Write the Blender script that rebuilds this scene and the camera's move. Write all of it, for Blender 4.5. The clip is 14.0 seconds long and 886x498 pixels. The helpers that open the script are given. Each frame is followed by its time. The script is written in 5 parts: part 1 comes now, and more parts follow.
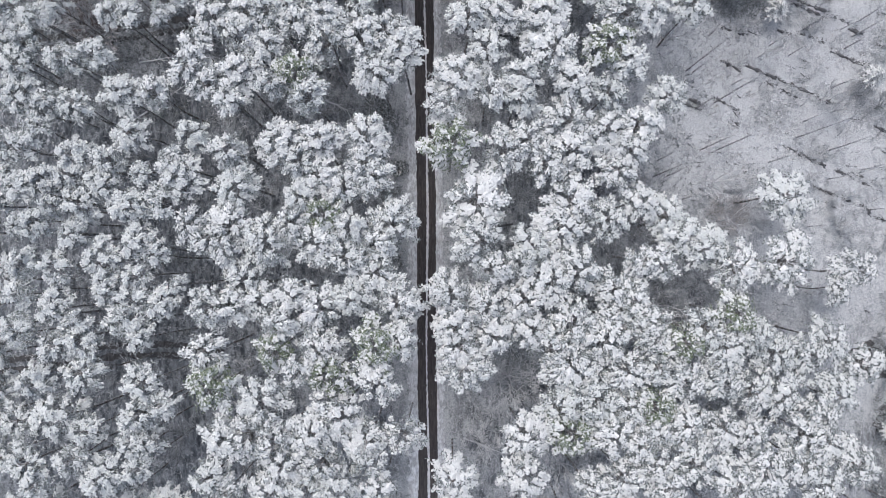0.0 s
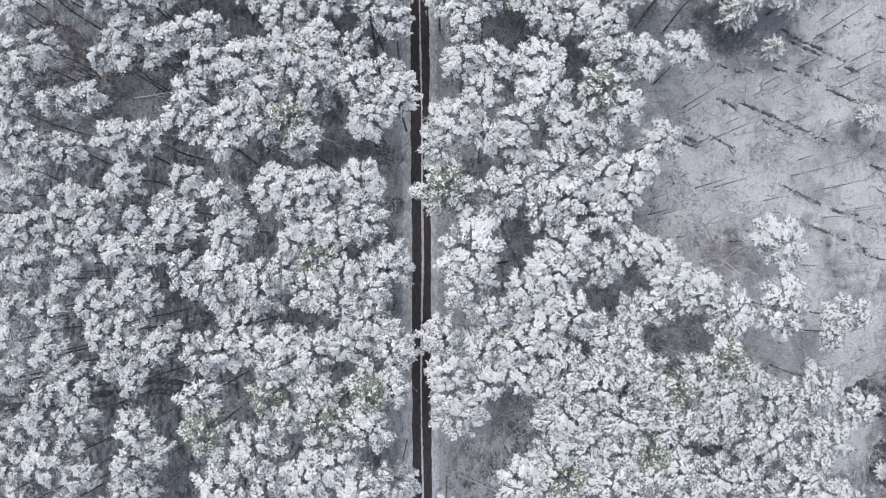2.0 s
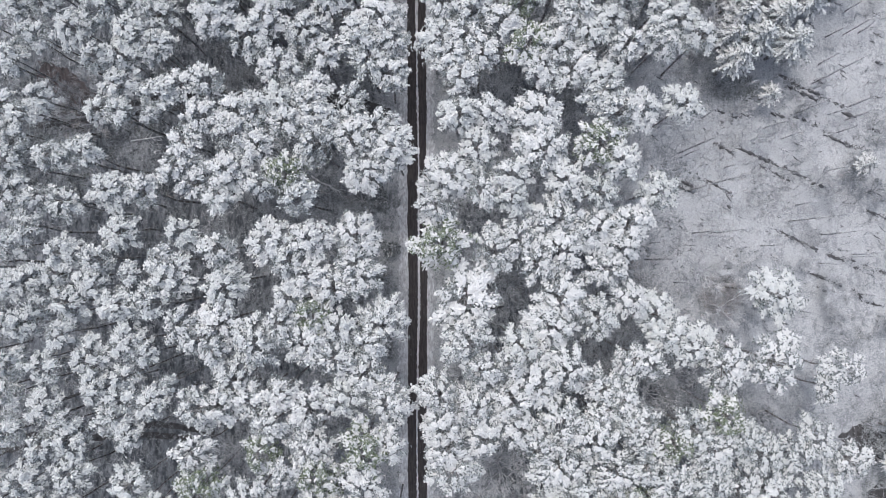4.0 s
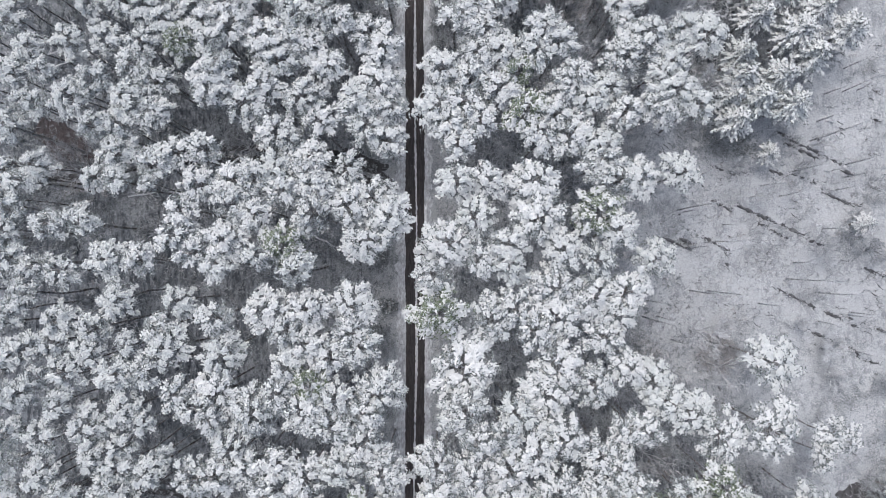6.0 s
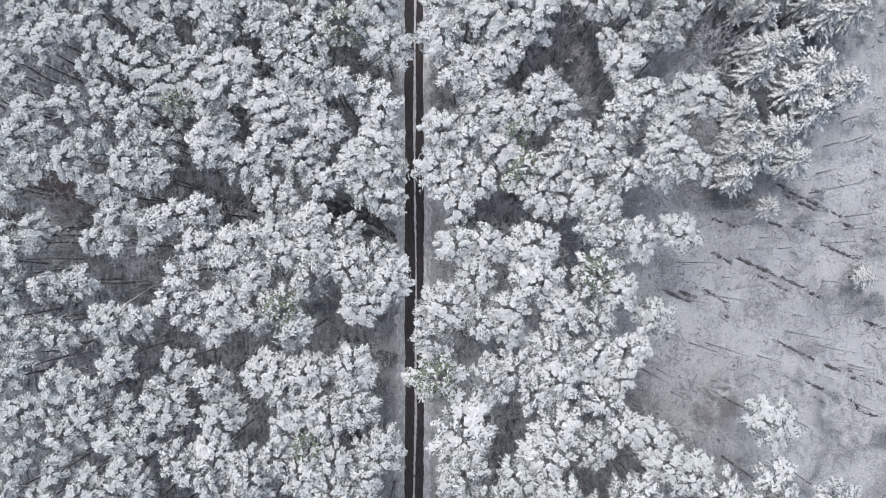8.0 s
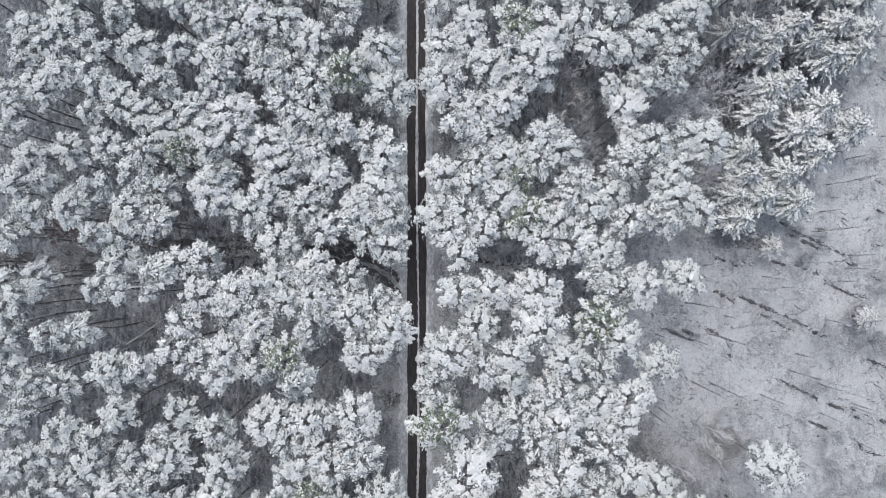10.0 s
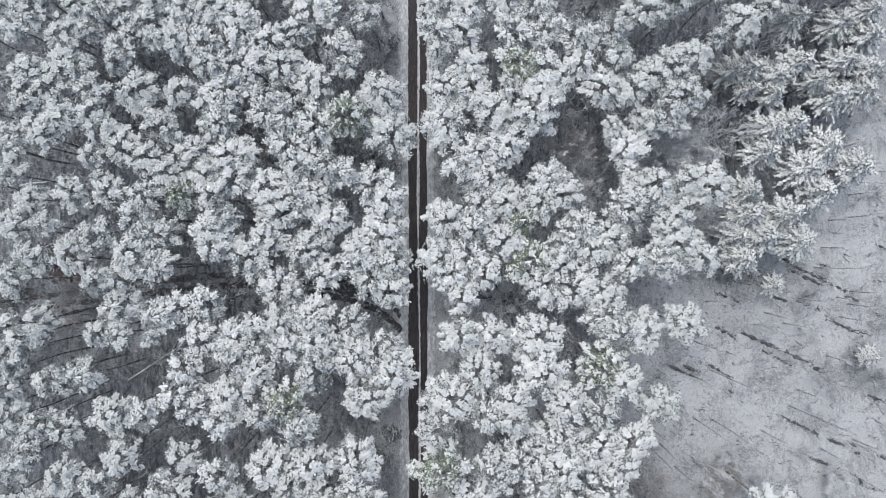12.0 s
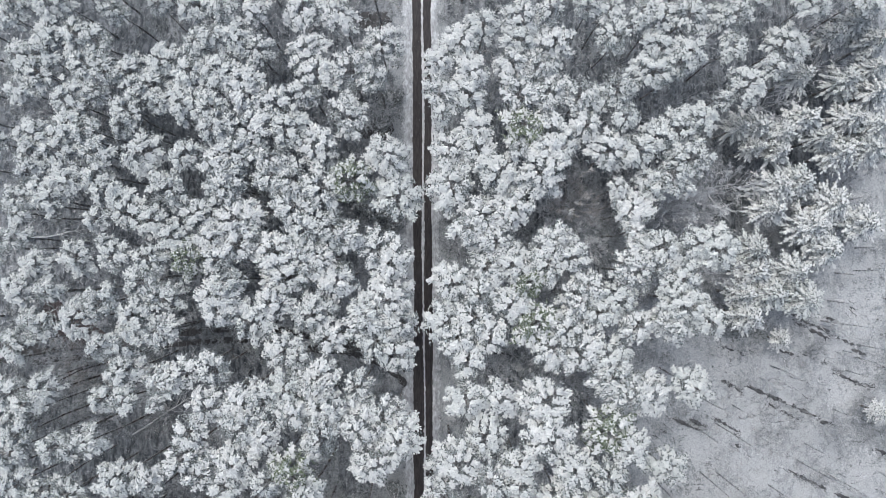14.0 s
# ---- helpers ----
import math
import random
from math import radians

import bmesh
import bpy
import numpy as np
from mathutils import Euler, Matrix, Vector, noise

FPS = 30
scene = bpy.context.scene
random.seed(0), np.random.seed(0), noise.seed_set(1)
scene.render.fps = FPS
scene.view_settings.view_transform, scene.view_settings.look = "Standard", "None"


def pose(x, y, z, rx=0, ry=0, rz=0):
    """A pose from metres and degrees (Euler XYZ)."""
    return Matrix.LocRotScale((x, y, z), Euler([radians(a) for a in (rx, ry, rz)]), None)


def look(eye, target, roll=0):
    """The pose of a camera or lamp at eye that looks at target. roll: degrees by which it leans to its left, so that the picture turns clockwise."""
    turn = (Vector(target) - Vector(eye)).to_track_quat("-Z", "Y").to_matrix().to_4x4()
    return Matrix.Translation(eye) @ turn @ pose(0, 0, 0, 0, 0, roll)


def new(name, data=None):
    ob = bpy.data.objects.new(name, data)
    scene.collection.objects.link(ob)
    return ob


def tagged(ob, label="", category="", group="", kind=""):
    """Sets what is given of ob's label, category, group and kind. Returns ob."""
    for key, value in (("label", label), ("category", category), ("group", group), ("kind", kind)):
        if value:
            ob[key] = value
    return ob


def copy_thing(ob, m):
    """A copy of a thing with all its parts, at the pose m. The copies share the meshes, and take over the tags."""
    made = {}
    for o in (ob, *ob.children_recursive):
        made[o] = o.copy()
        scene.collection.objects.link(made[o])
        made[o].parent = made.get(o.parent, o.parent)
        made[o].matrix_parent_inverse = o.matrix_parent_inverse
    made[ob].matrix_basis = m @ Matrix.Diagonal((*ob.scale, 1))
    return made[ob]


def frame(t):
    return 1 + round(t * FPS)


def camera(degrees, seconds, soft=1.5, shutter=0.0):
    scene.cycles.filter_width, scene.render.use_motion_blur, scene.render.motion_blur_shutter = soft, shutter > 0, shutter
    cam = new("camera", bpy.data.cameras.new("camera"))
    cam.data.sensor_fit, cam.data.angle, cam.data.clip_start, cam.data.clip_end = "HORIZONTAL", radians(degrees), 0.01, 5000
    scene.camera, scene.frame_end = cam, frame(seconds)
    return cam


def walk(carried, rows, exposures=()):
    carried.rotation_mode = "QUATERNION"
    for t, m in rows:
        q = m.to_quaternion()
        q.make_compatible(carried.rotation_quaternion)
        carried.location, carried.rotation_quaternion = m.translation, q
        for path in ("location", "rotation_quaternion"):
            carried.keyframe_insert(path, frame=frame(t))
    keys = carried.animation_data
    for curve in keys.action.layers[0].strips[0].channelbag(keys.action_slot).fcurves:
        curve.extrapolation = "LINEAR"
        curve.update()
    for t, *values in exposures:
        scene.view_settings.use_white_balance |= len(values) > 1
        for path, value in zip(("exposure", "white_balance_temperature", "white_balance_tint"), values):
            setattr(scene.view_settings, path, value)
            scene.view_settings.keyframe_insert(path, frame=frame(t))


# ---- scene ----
import collections

cam = camera(72.0, 14.0, 0.55)
PATH = [
    (0, pose(-0.585, 0.119, 81.796, 1.565, 0.115, 0.080)),
    (0.5, pose(-0.442, 1.456, 81.814, 1.557, 0.096, 0.115)),
    (1, pose(-0.328, 2.777, 81.801, 1.517, 0.067, 0.153)),
    (1.5, pose(-0.191, 4.088, 81.819, 1.429, 0.046, 0.207)),
    (2, pose(-0.055, 5.380, 81.855, 1.371, 0.026, 0.258)),
    (2.5, pose(0.036, 6.695, 81.893, 1.341, 0.007, 0.318)),
    (3, pose(0.100, 8.092, 81.913, 1.314, -0.031, 0.377)),
    (5.5, pose(0.537, 17.778, 82.036, 0.835, -0.044, 0.570)),
    (6, pose(0.504, 19.528, 82.057, 0.960, -0.064, 0.624)),
    (6.5, pose(0.496, 21.245, 82.086, 1.112, -0.100, 0.658)),
    (7, pose(0.468, 23.017, 82.105, 1.170, -0.125, 0.674)),
    (7.5, pose(0.465, 24.719, 82.136, 1.141, -0.118, 0.699)),
    (8, pose(0.474, 26.354, 82.161, 1.069, -0.084, 0.684)),
    (10.5, pose(0.074, 33.041, 82.117, 0.931, -0.043, 0.621)),
    (11, pose(0.071, 34.451, 82.132, 0.700, -0.020, 0.615)),
    (11.5, pose(0.035, 35.855, 82.143, 0.532, -0.001, 0.625)),
    (12, pose(-0.032, 37.309, 82.151, 0.447, 0.006, 0.645)),
    (12.5, pose(-0.141, 38.833, 82.095, 0.468, 0.009, 0.622)),
    (13, pose(-0.313, 40.492, 82.056, 0.541, 0.014, 0.604)),
    (13.5, pose(-0.503, 42.197, 82.054, 0.662, 0.031, 0.568)),
    (14, pose(-0.666, 43.854, 82.020, 0.908, 0.078, 0.540)),
]

walk(cam, PATH, [(0, 0.06, 6140, 10), (7.5, 0.02, 6145, 9), (14, -0.02, 6145, 6)])

# ---- light: an overcast winter sky ----
world = bpy.data.worlds.new("overcast_sky")
scene.world = world
world.use_nodes = True
wn, wl = world.node_tree.nodes, world.node_tree.links
sky = wn.new("ShaderNodeTexSky")
sky.sky_type = 'NISHITA'
sky.sun_disc = False
SUN_UP, SUN_ROUND = radians(62), radians(-35)
sky.sun_elevation, sky.sun_rotation = SUN_UP, SUN_ROUND
sky.dust_density = 6.0
grey = wn.new("ShaderNodeHueSaturation")
grey.inputs["Saturation"].default_value = 0.7
wl.new(sky.outputs[0], grey.inputs["Color"])
wl.new(grey.outputs[0], wn["Background"].inputs["Color"])
wn["Background"].inputs["Strength"].default_value = 0.2

sun_data = bpy.data.lights.new("sun", 'SUN')
sun_data.energy, sun_data.angle, sun_data.color = 0.6, radians(70), (1.0, 0.98, 0.96)
sun = new("sun", sun_data)
sun.matrix_world = look((math.sin(SUN_ROUND) * 90, math.cos(SUN_ROUND) * 90, math.tan(SUN_UP) * 90), (0, 0, 0))


# ---- materials ----
class Nodes:
    """A small helper that wires a procedural material."""

    def __init__(self, name, rough=0.7):
        self.mat = bpy.data.materials.new(name)
        self.mat.use_nodes = True
        self.n, self.l = self.mat.node_tree.nodes, self.mat.node_tree.links
        self.bsdf = self.n["Principled BSDF"]
        self.bsdf.inputs["Roughness"].default_value = rough
        self.bsdf.inputs["Specular IOR Level"].default_value = 0.25

    def coords(self, kind="Object", scale=(1, 1, 1), turn=0.0):
        tc, mp = self.n.new("ShaderNodeTexCoord"), self.n.new("ShaderNodeMapping")
        mp.inputs["Scale"].default_value = scale
        mp.inputs["Rotation"].default_value = (0, 0, turn)
        self.l.new(tc.outputs[kind], mp.inputs["Vector"])
        return mp.outputs["Vector"]

    def noise(self, vec, scale, detail=4.0, rough=0.55, lo=0.35, hi=0.65):
        t, r = self.n.new("ShaderNodeTexNoise"), self.n.new("ShaderNodeMapRange")
        t.inputs["Scale"].default_value, t.inputs["Detail"].default_value = scale, detail
        t.inputs["Roughness"].default_value = rough
        self.l.new(vec, t.inputs["Vector"])
        self.l.new(t.outputs["Fac"], r.inputs["Value"])
        r.inputs["From Min"].default_value, r.inputs["From Max"].default_value = lo, hi
        return r.outputs["Result"]

    def mix(self, fac, a, b):
        m = self.n.new("ShaderNodeMix")
        m.data_type = 'RGBA'
        for sock, value in ((m.inputs["Factor"], fac), (m.inputs["A"], a), (m.inputs["B"], b)):
            if isinstance(value, bpy.types.NodeSocket):
                self.l.new(value, sock)
            elif isinstance(value, (int, float)):
                sock.default_value = value
            else:
                sock.default_value = (*value, 1)
        for i, s in enumerate(m.inputs):
            if s.type == 'RGBA' and s.name in ("A", "B"):
                value = a if s.name == "A" else b
                if isinstance(value, bpy.types.NodeSocket):
                    self.l.new(value, s)
                else:
                    s.default_value = (*value, 1)
        return [o for o in m.outputs if o.type == 'RGBA'][0]

    def math(self, op, a, b):
        m = self.n.new("ShaderNodeMath")
        m.operation = op
        m.use_clamp = True
        for sock, value in zip(m.inputs, (a, b)):
            if isinstance(value, bpy.types.NodeSocket):
                self.l.new(value, sock)
            else:
                sock.default_value = value
        return m.outputs[0]

    def random(self):
        return self.n.new("ShaderNodeObjectInfo").outputs["Random"]

    def island(self):
        return self.n.new("ShaderNodeNewGeometry").outputs["Random Per Island"]

    def done(self, colour, height=None, strength=0.4, distance=0.05):
        self.l.new(colour, self.bsdf.inputs["Base Color"])
        if height is not None:
            b = self.n.new("ShaderNodeBump")
            b.inputs["Strength"].default_value, b.inputs["Distance"].default_value = strength, distance
            self.l.new(height, b.inputs["Height"])
            self.l.new(b.outputs["Normal"], self.bsdf.inputs["Normal"])
        return self.mat


def snow_on_needles():
    m = Nodes("snow_on_needles", 0.65)
    v = m.coords()
    fine = m.noise(v, 4.5, 5, 0.7, 0.36, 0.54)
    broad = m.noise(v, 1.3, 2, 0.5, 0.3, 0.7)
    white = m.mix(m.island(), (0.56, 0.57, 0.57), (0.66, 0.665, 0.665))
    worn = m.mix(fine, (0.54, 0.555, 0.56), white)
    c = m.mix(m.math('MULTIPLY', broad, 0.35), worn, white)
    c = m.mix(m.math('MULTIPLY', m.math('POWER', m.random(), 3.0), 0.5), c, (0.46, 0.49, 0.48))
    return m.done(c, fine, 0.25, 0.05)


def needles(name, dark, light, low, high):
    m = Nodes(name, 0.75)
    v = m.coords()
    frost = m.noise(v, 6.0, 4, 0.6, low, high)
    green = m.mix(m.island(), dark, light)
    return m.done(m.mix(frost, green, (0.50, 0.53, 0.55)))


def bark():
    m = Nodes("pine_bark", 0.9)
    v = m.coords(scale=(1, 1, 0.25))
    n = m.noise(v, 14.0, 5, 0.6)
    snowy = m.noise(m.coords(), 1.8, 4, 0.6, 0.43, 0.58)
    c = m.mix(n, (0.09, 0.083, 0.08), (0.23, 0.21, 0.195))
    c = m.mix(m.math('MULTIPLY', snowy, 0.85), c, (0.42, 0.43, 0.445))
    return m.done(c, n, 0.6, 0.03)


def frosted_twig(name, dark, light, most=0.6, scale=5.0):
    m = Nodes(name, 0.8)
    v = m.coords()
    frost = m.noise(v, scale, 4, 0.6, 0.35, 0.65)
    c = m.mix(m.island(), dark, light)
    return m.done(m.mix(m.math('MULTIPLY', frost, most), c, (0.62, 0.64, 0.67)))


def snowy_ground():
    m = Nodes("snow_dusted_forest_floor", 0.85)
    v = m.coords()
    streak = m.coords(scale=(1.0, 0.35, 1.0), turn=radians(25))
    fleck = m.noise(v, 5.0, 5, 0.7, 0.36, 0.64)
    grain = m.noise(v, 3.5, 6, 0.75, 0.38, 0.62)
    tuft = m.noise(streak, 1.6, 5, 0.7, 0.38, 0.62)
    patch = m.noise(v, 0.28, 5, 0.6, 0.38, 0.62)
    stain = m.noise(v, 0.05, 3, 0.5, 0.42, 0.66)
    litter = m.mix(tuft, (0.062, 0.07, 0.08), (0.24, 0.254, 0.274))
    snow = m.mix(fleck, (0.34, 0.352, 0.368), (0.49, 0.503, 0.52))
    cover = m.math('ADD', m.math('MULTIPLY', grain, 0.32), m.math('MULTIPLY', patch, 0.45))
    cover = m.math('ADD', cover, m.math('MULTIPLY', tuft, 0.30))
    cover = m.math('ADD', cover, m.math('MULTIPLY', fleck, 0.28))
    # snow cover, with the dense wood's shade painted into the same value
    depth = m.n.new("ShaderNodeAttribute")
    depth.attribute_name = "snow_and_shade"
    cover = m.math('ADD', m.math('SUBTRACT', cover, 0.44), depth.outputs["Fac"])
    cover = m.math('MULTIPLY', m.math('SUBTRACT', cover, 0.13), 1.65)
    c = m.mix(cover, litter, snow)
    c = m.mix(m.math('MULTIPLY', stain, 0.13), c, (0.18, 0.185, 0.20))
    return m.done(c, grain, 0.5, 0.06)


def wet_road():
    m = Nodes("wet_dark_road", 0.8)
    v = m.coords(scale=(1, 0.15, 1))
    along = m.noise(v, 5.0, 4, 0.6)
    speck = m.noise(m.coords(), 3.0, 6, 0.75, 0.62, 0.74)
    c = m.mix(along, (0.040, 0.036, 0.038), (0.075, 0.066, 0.066))
    c = m.mix(m.math('MULTIPLY', speck, 0.5), c, (0.45, 0.45, 0.47))
    return m.done(c, along, 0.3, 0.02)


def verge_snow(name, low, high, mud=0.4):
    m = Nodes(name, 0.75)
    v = m.coords(scale=(1, 0.4, 1))
    n = m.noise(v, 4.0, 6, 0.7, 0.36, 0.62)
    blot = m.noise(m.coords(), 0.9, 4, 0.6, 0.46, 0.68)
    c = m.mix(n, low, high)
    c = m.mix(m.math('MULTIPLY', blot, mud), c, (0.24, 0.245, 0.26))
    return m.done(c, n, 0.6, 0.05)


SNOW, BARK = snow_on_needles(), bark()
NEEDLES = needles("frosted_pine_needles", (0.046, 0.055, 0.049), (0.125, 0.138, 0.127), 0.40, 0.66)
GREEN_NEEDLES = needles("green_pine_needles", (0.06, 0.08, 0.042), (0.12, 0.145, 0.08), 0.46, 0.74)
WHITE_TWIG = frosted_twig("rime_white_twigs", (0.44, 0.45, 0.47), (0.62, 0.63, 0.65))
TWIG = frosted_twig("frosted_grey_twigs", (0.095, 0.10, 0.105), (0.24, 0.25, 0.26))
BROWN_TWIG = frosted_twig("frosted_brown_twigs", (0.19, 0.17, 0.163), (0.34, 0.315, 0.305))
DARK_TWIG = frosted_twig("dark_evergreen_twigs", (0.045, 0.054, 0.052), (0.12, 0.132, 0.13))
BIRCH = frosted_twig("dark_birch_bark", (0.055, 0.052, 0.052), (0.12, 0.115, 0.115), 0.9, 1.2)
RIME = frosted_twig("rimed_grey_twigs", (0.31, 0.315, 0.325), (0.54, 0.55, 0.565))
GROUND, ROAD = snowy_ground(), wet_road()
VERGE = verge_snow("verge_snow", (0.36, 0.365, 0.38), (0.72, 0.735, 0.76), 0.45)
CROWN_STRIP = verge_snow("strip_snow", (0.46, 0.46, 0.47), (0.74, 0.74, 0.76), 0.3)
WET_EARTH = verge_snow("wet_dark_earth", (0.035, 0.034, 0.036), (0.10, 0.098, 0.10), 0.12)
RED_EARTH = verge_snow("reddish_bare_earth", (0.03, 0.025, 0.026), (0.10, 0.082, 0.083), 0.15)
LOG = frosted_twig("rotten_log_bark", (0.03, 0.03, 0.033), (0.08, 0.08, 0.085), 0.12, 1.5)


# ---- mesh helpers ----
class Soup:
    """Vertices and faces gathered for one mesh."""

    def __init__(self):
        self.v, self.f = [], []

    def mesh(self, name, material, smooth=False):
        me = bpy.data.meshes.new(name)
        me.from_pydata(self.v, [], self.f)
        me.materials.append(material)
        if smooth:
            me.polygons.foreach_set("use_smooth", [True] * len(me.polygons))
        me.update()
        return me

    def tube(self, pts, radii, sides=3):
        """A tapered tube along the points, closed by a tip."""
        base = len(self.v)
        for i, p in enumerate(pts):
            d = (pts[min(i + 1, len(pts) - 1)] - pts[max(i - 1, 0)]).normalized()
            a = d.orthogonal().normalized()
            b = d.cross(a)
            for k in range(sides):
                w = 2 * math.pi * k / sides
                self.v.append(tuple(p + (a * math.cos(w) + b * math.sin(w)) * radii[i]))
        for i in range(len(pts) - 1):
            for k in range(sides):
                p, q = base + i * sides + k, base + i * sides + (k + 1) % sides
                self.f.append((p, q, q + sides, p + sides))
        self.f.append(tuple(base + (len(pts) - 1) * sides + k for k in range(sides)))

    def cone(self, p, e, w):
        """A fine three-sided twig from p to its tip e."""
        d = (e - p).normalized()
        a = d.orthogonal().normalized()
        b, base = d.cross(a), len(self.v)
        for k in range(3):
            self.v.append(tuple(p + (a * math.cos(2.094 * k) + b * math.sin(2.094 * k)) * w))
        self.v.append(tuple(e))
        for k in range(3):
            self.f.append((base + k, base + (k + 1) % 3, base + 3))

    def finger(self, p, d, length, width, thick, rng):
        """A lumpy finger of snow lying on a twig that points along d."""
        side = d.cross(Vector((0, 0, 1)))
        side = side.normalized() if side.length > 0.05 else Vector((1, 0, 0))
        up = side.cross(d).normalized()
        base = len(self.v)
        self.v.append(tuple(p - d * length * 0.2))
        c = p + d * length * rng.uniform(0.45, 0.75) + up * thick * 0.2
        for a, b in ((1, -0.2), (0.1, 1), (-1, -0.2)):
            j = rng.uniform(0.6, 1.35)
            self.v.append(tuple(c + side * a * width * j + up * b * thick * j + d * rng.uniform(-0.15, 0.15) * length))
        self.v.append(tuple(p + d * length + side * rng.uniform(-0.4, 0.4) * width - up * thick * 0.3))
        for k in range(2):
            self.f.append((base, base + 2 + k, base + 1 + k))
            self.f.append((base + 1 + k, base + 2 + k, base + 4))

    def pad(self, c, rad, rng):
        """A shallow lobed cushion of snow under the fingers of one clump."""
        base, n = len(self.v), 10
        self.v.append(tuple(c + Vector((0, 0, 0.02))))
        for k in range(n):
            a = 6.283 * (k + rng.uniform(-.3, .3)) / n
            r = rad * (rng.uniform(0.8, 1.15) if k % 2 else rng.uniform(0.35, 0.7))
            self.v.append((c.x + math.cos(a) * r, c.y + math.sin(a) * r, c.z - 0.4 * r * r / rad - 0.06 + rng.uniform(-.05, .05)))
        self.v.append(tuple(c + Vector((0, 0, -0.5 * rad - 0.1))))
        for k in range(n):
            m = (k + 1) % n
            self.f.append((base, base + 1 + k, base + 1 + m))
            self.f.append((base + n + 1, base + 1 + m, base + 1 + k))

    def blades(self, p, d, length, width, rng, count=4, rise=-0.06):
        """Needle blades that stick out beside and under a finger of snow."""
        side = d.cross(Vector((0, 0, 1)))
        side = side.normalized() if side.length > 0.05 else Vector((1, 0, 0))
        for k in range(count):
            base = len(self.v)
            s = rng.uniform(0.0, 0.9)
            sign = 1 if k % 2 else -1
            c = p + d * length * s + Vector((0, 0, rise))
            tip = c + side * sign * width * rng.uniform(1.3, 2.1) + d * length * rng.uniform(0.15, 0.45) - Vector((0, 0, rng.uniform(0.0, 0.15)))
            self.v += [tuple(c - d * 0.09), tuple(c + d * 0.13), tuple(tip)]
            self.f.append((base, base + 1, base + 2))


def part(name, me, parent, label=""):
    ob = new(name, me)
    ob.parent = parent
    if label:
        ob["label"] = label
    return ob


def outward(a, pitch=0.0):
    return Vector((math.cos(a) * math.cos(pitch), math.sin(a) * math.cos(pitch), math.sin(pitch)))


# ---- the road's line: its left edge, as a smooth function of y ----
def road_left(y):
    return ROAD_X0 + ROAD_SLOPE * (y - 20.0) + 0.07 * math.sin(y * 0.055 + 0.6) + 0.04 * math.sin(y * 0.21)


ROAD_X0, ROAD_SLOPE, ROAD_WIDTH = -4.49, -0.0118, 2.52


# ---- how pale the ground is: snow deep in the open clearing, thin under the crowns, with shade of the dense wood painted in ----
# edge pulled west at y 4 to 37 to lighten the shaded border
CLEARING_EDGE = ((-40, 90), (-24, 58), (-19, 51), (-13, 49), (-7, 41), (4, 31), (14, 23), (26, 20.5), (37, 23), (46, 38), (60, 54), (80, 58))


# small glades among the trees, and spots painted paler where light is lacking: x, y, reach, how open
GLADES_AND_LIFTS = ((6.0, -14.5, 6.0, 0.75), (-46.0, 28.0, 11.0, 0.5), (-8.5, 11.0, 4.5, 0.7), (-7.5, 20.0, 4.0, 0.55), (3.5, 26.5, 5.0, 0.6), (4.5, 6.5, 4.0, 0.5), (33.0, 30.0, 10.0, 1.0), (17.0, 48.0, 6.5, 0.85), (31.0, 51.5, 7.0, 0.8), (53.5, -20.0, 4.5, 0.7))


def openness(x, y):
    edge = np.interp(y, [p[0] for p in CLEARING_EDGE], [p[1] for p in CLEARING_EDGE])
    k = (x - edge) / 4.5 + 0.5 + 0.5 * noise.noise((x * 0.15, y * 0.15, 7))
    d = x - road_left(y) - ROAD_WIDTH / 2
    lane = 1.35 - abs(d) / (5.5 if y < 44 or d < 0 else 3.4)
    # floor paler through the middle of the wood, fading to west and north
    pale_floor = 0.33 * min(1.0, max(0.0, (x + 30.0) / 12.0)) * min(1.0, max(0.0, (56.0 - y) / 14.0)) * (1 + noise.noise((x * 0.2, y * 0.2, 17)))
    glade_or_lift = max(g * min(1.0, max(0.0, 1.5 - 1.5 * math.hypot(x - gx, y - gy) / reach)) for gx, gy, reach, g in GLADES_AND_LIFTS)
    return min(1.0, max(0.0, min(k, 0.9), lane, pale_floor, glade_or_lift))


# ---- ground: one sheet to the horizon, finer near the road and clearing ----
def ground_z(x, y):
    d = abs(x - road_left(y) - ROAD_WIDTH / 2)
    k = min(1.0, max(0.0, (d - 2.2) / 2.5))
    return k * (0.22 * noise.noise((x * 0.22, y * 0.22, 0)) + 0.12 * noise.noise((x * 0.7, y * 0.7, 4)) + 0.05) - (0.02 if k == 0 else 0)


def snow_and_shade(x, y):
    """Deep in the open, least in the dense western and northern wood, whose shade is painted in as missing snow."""
    # darkens the floor under the dense wood in place of canopy shade
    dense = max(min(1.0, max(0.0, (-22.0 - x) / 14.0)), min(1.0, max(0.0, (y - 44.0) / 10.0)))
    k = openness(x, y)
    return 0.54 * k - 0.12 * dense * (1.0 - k)


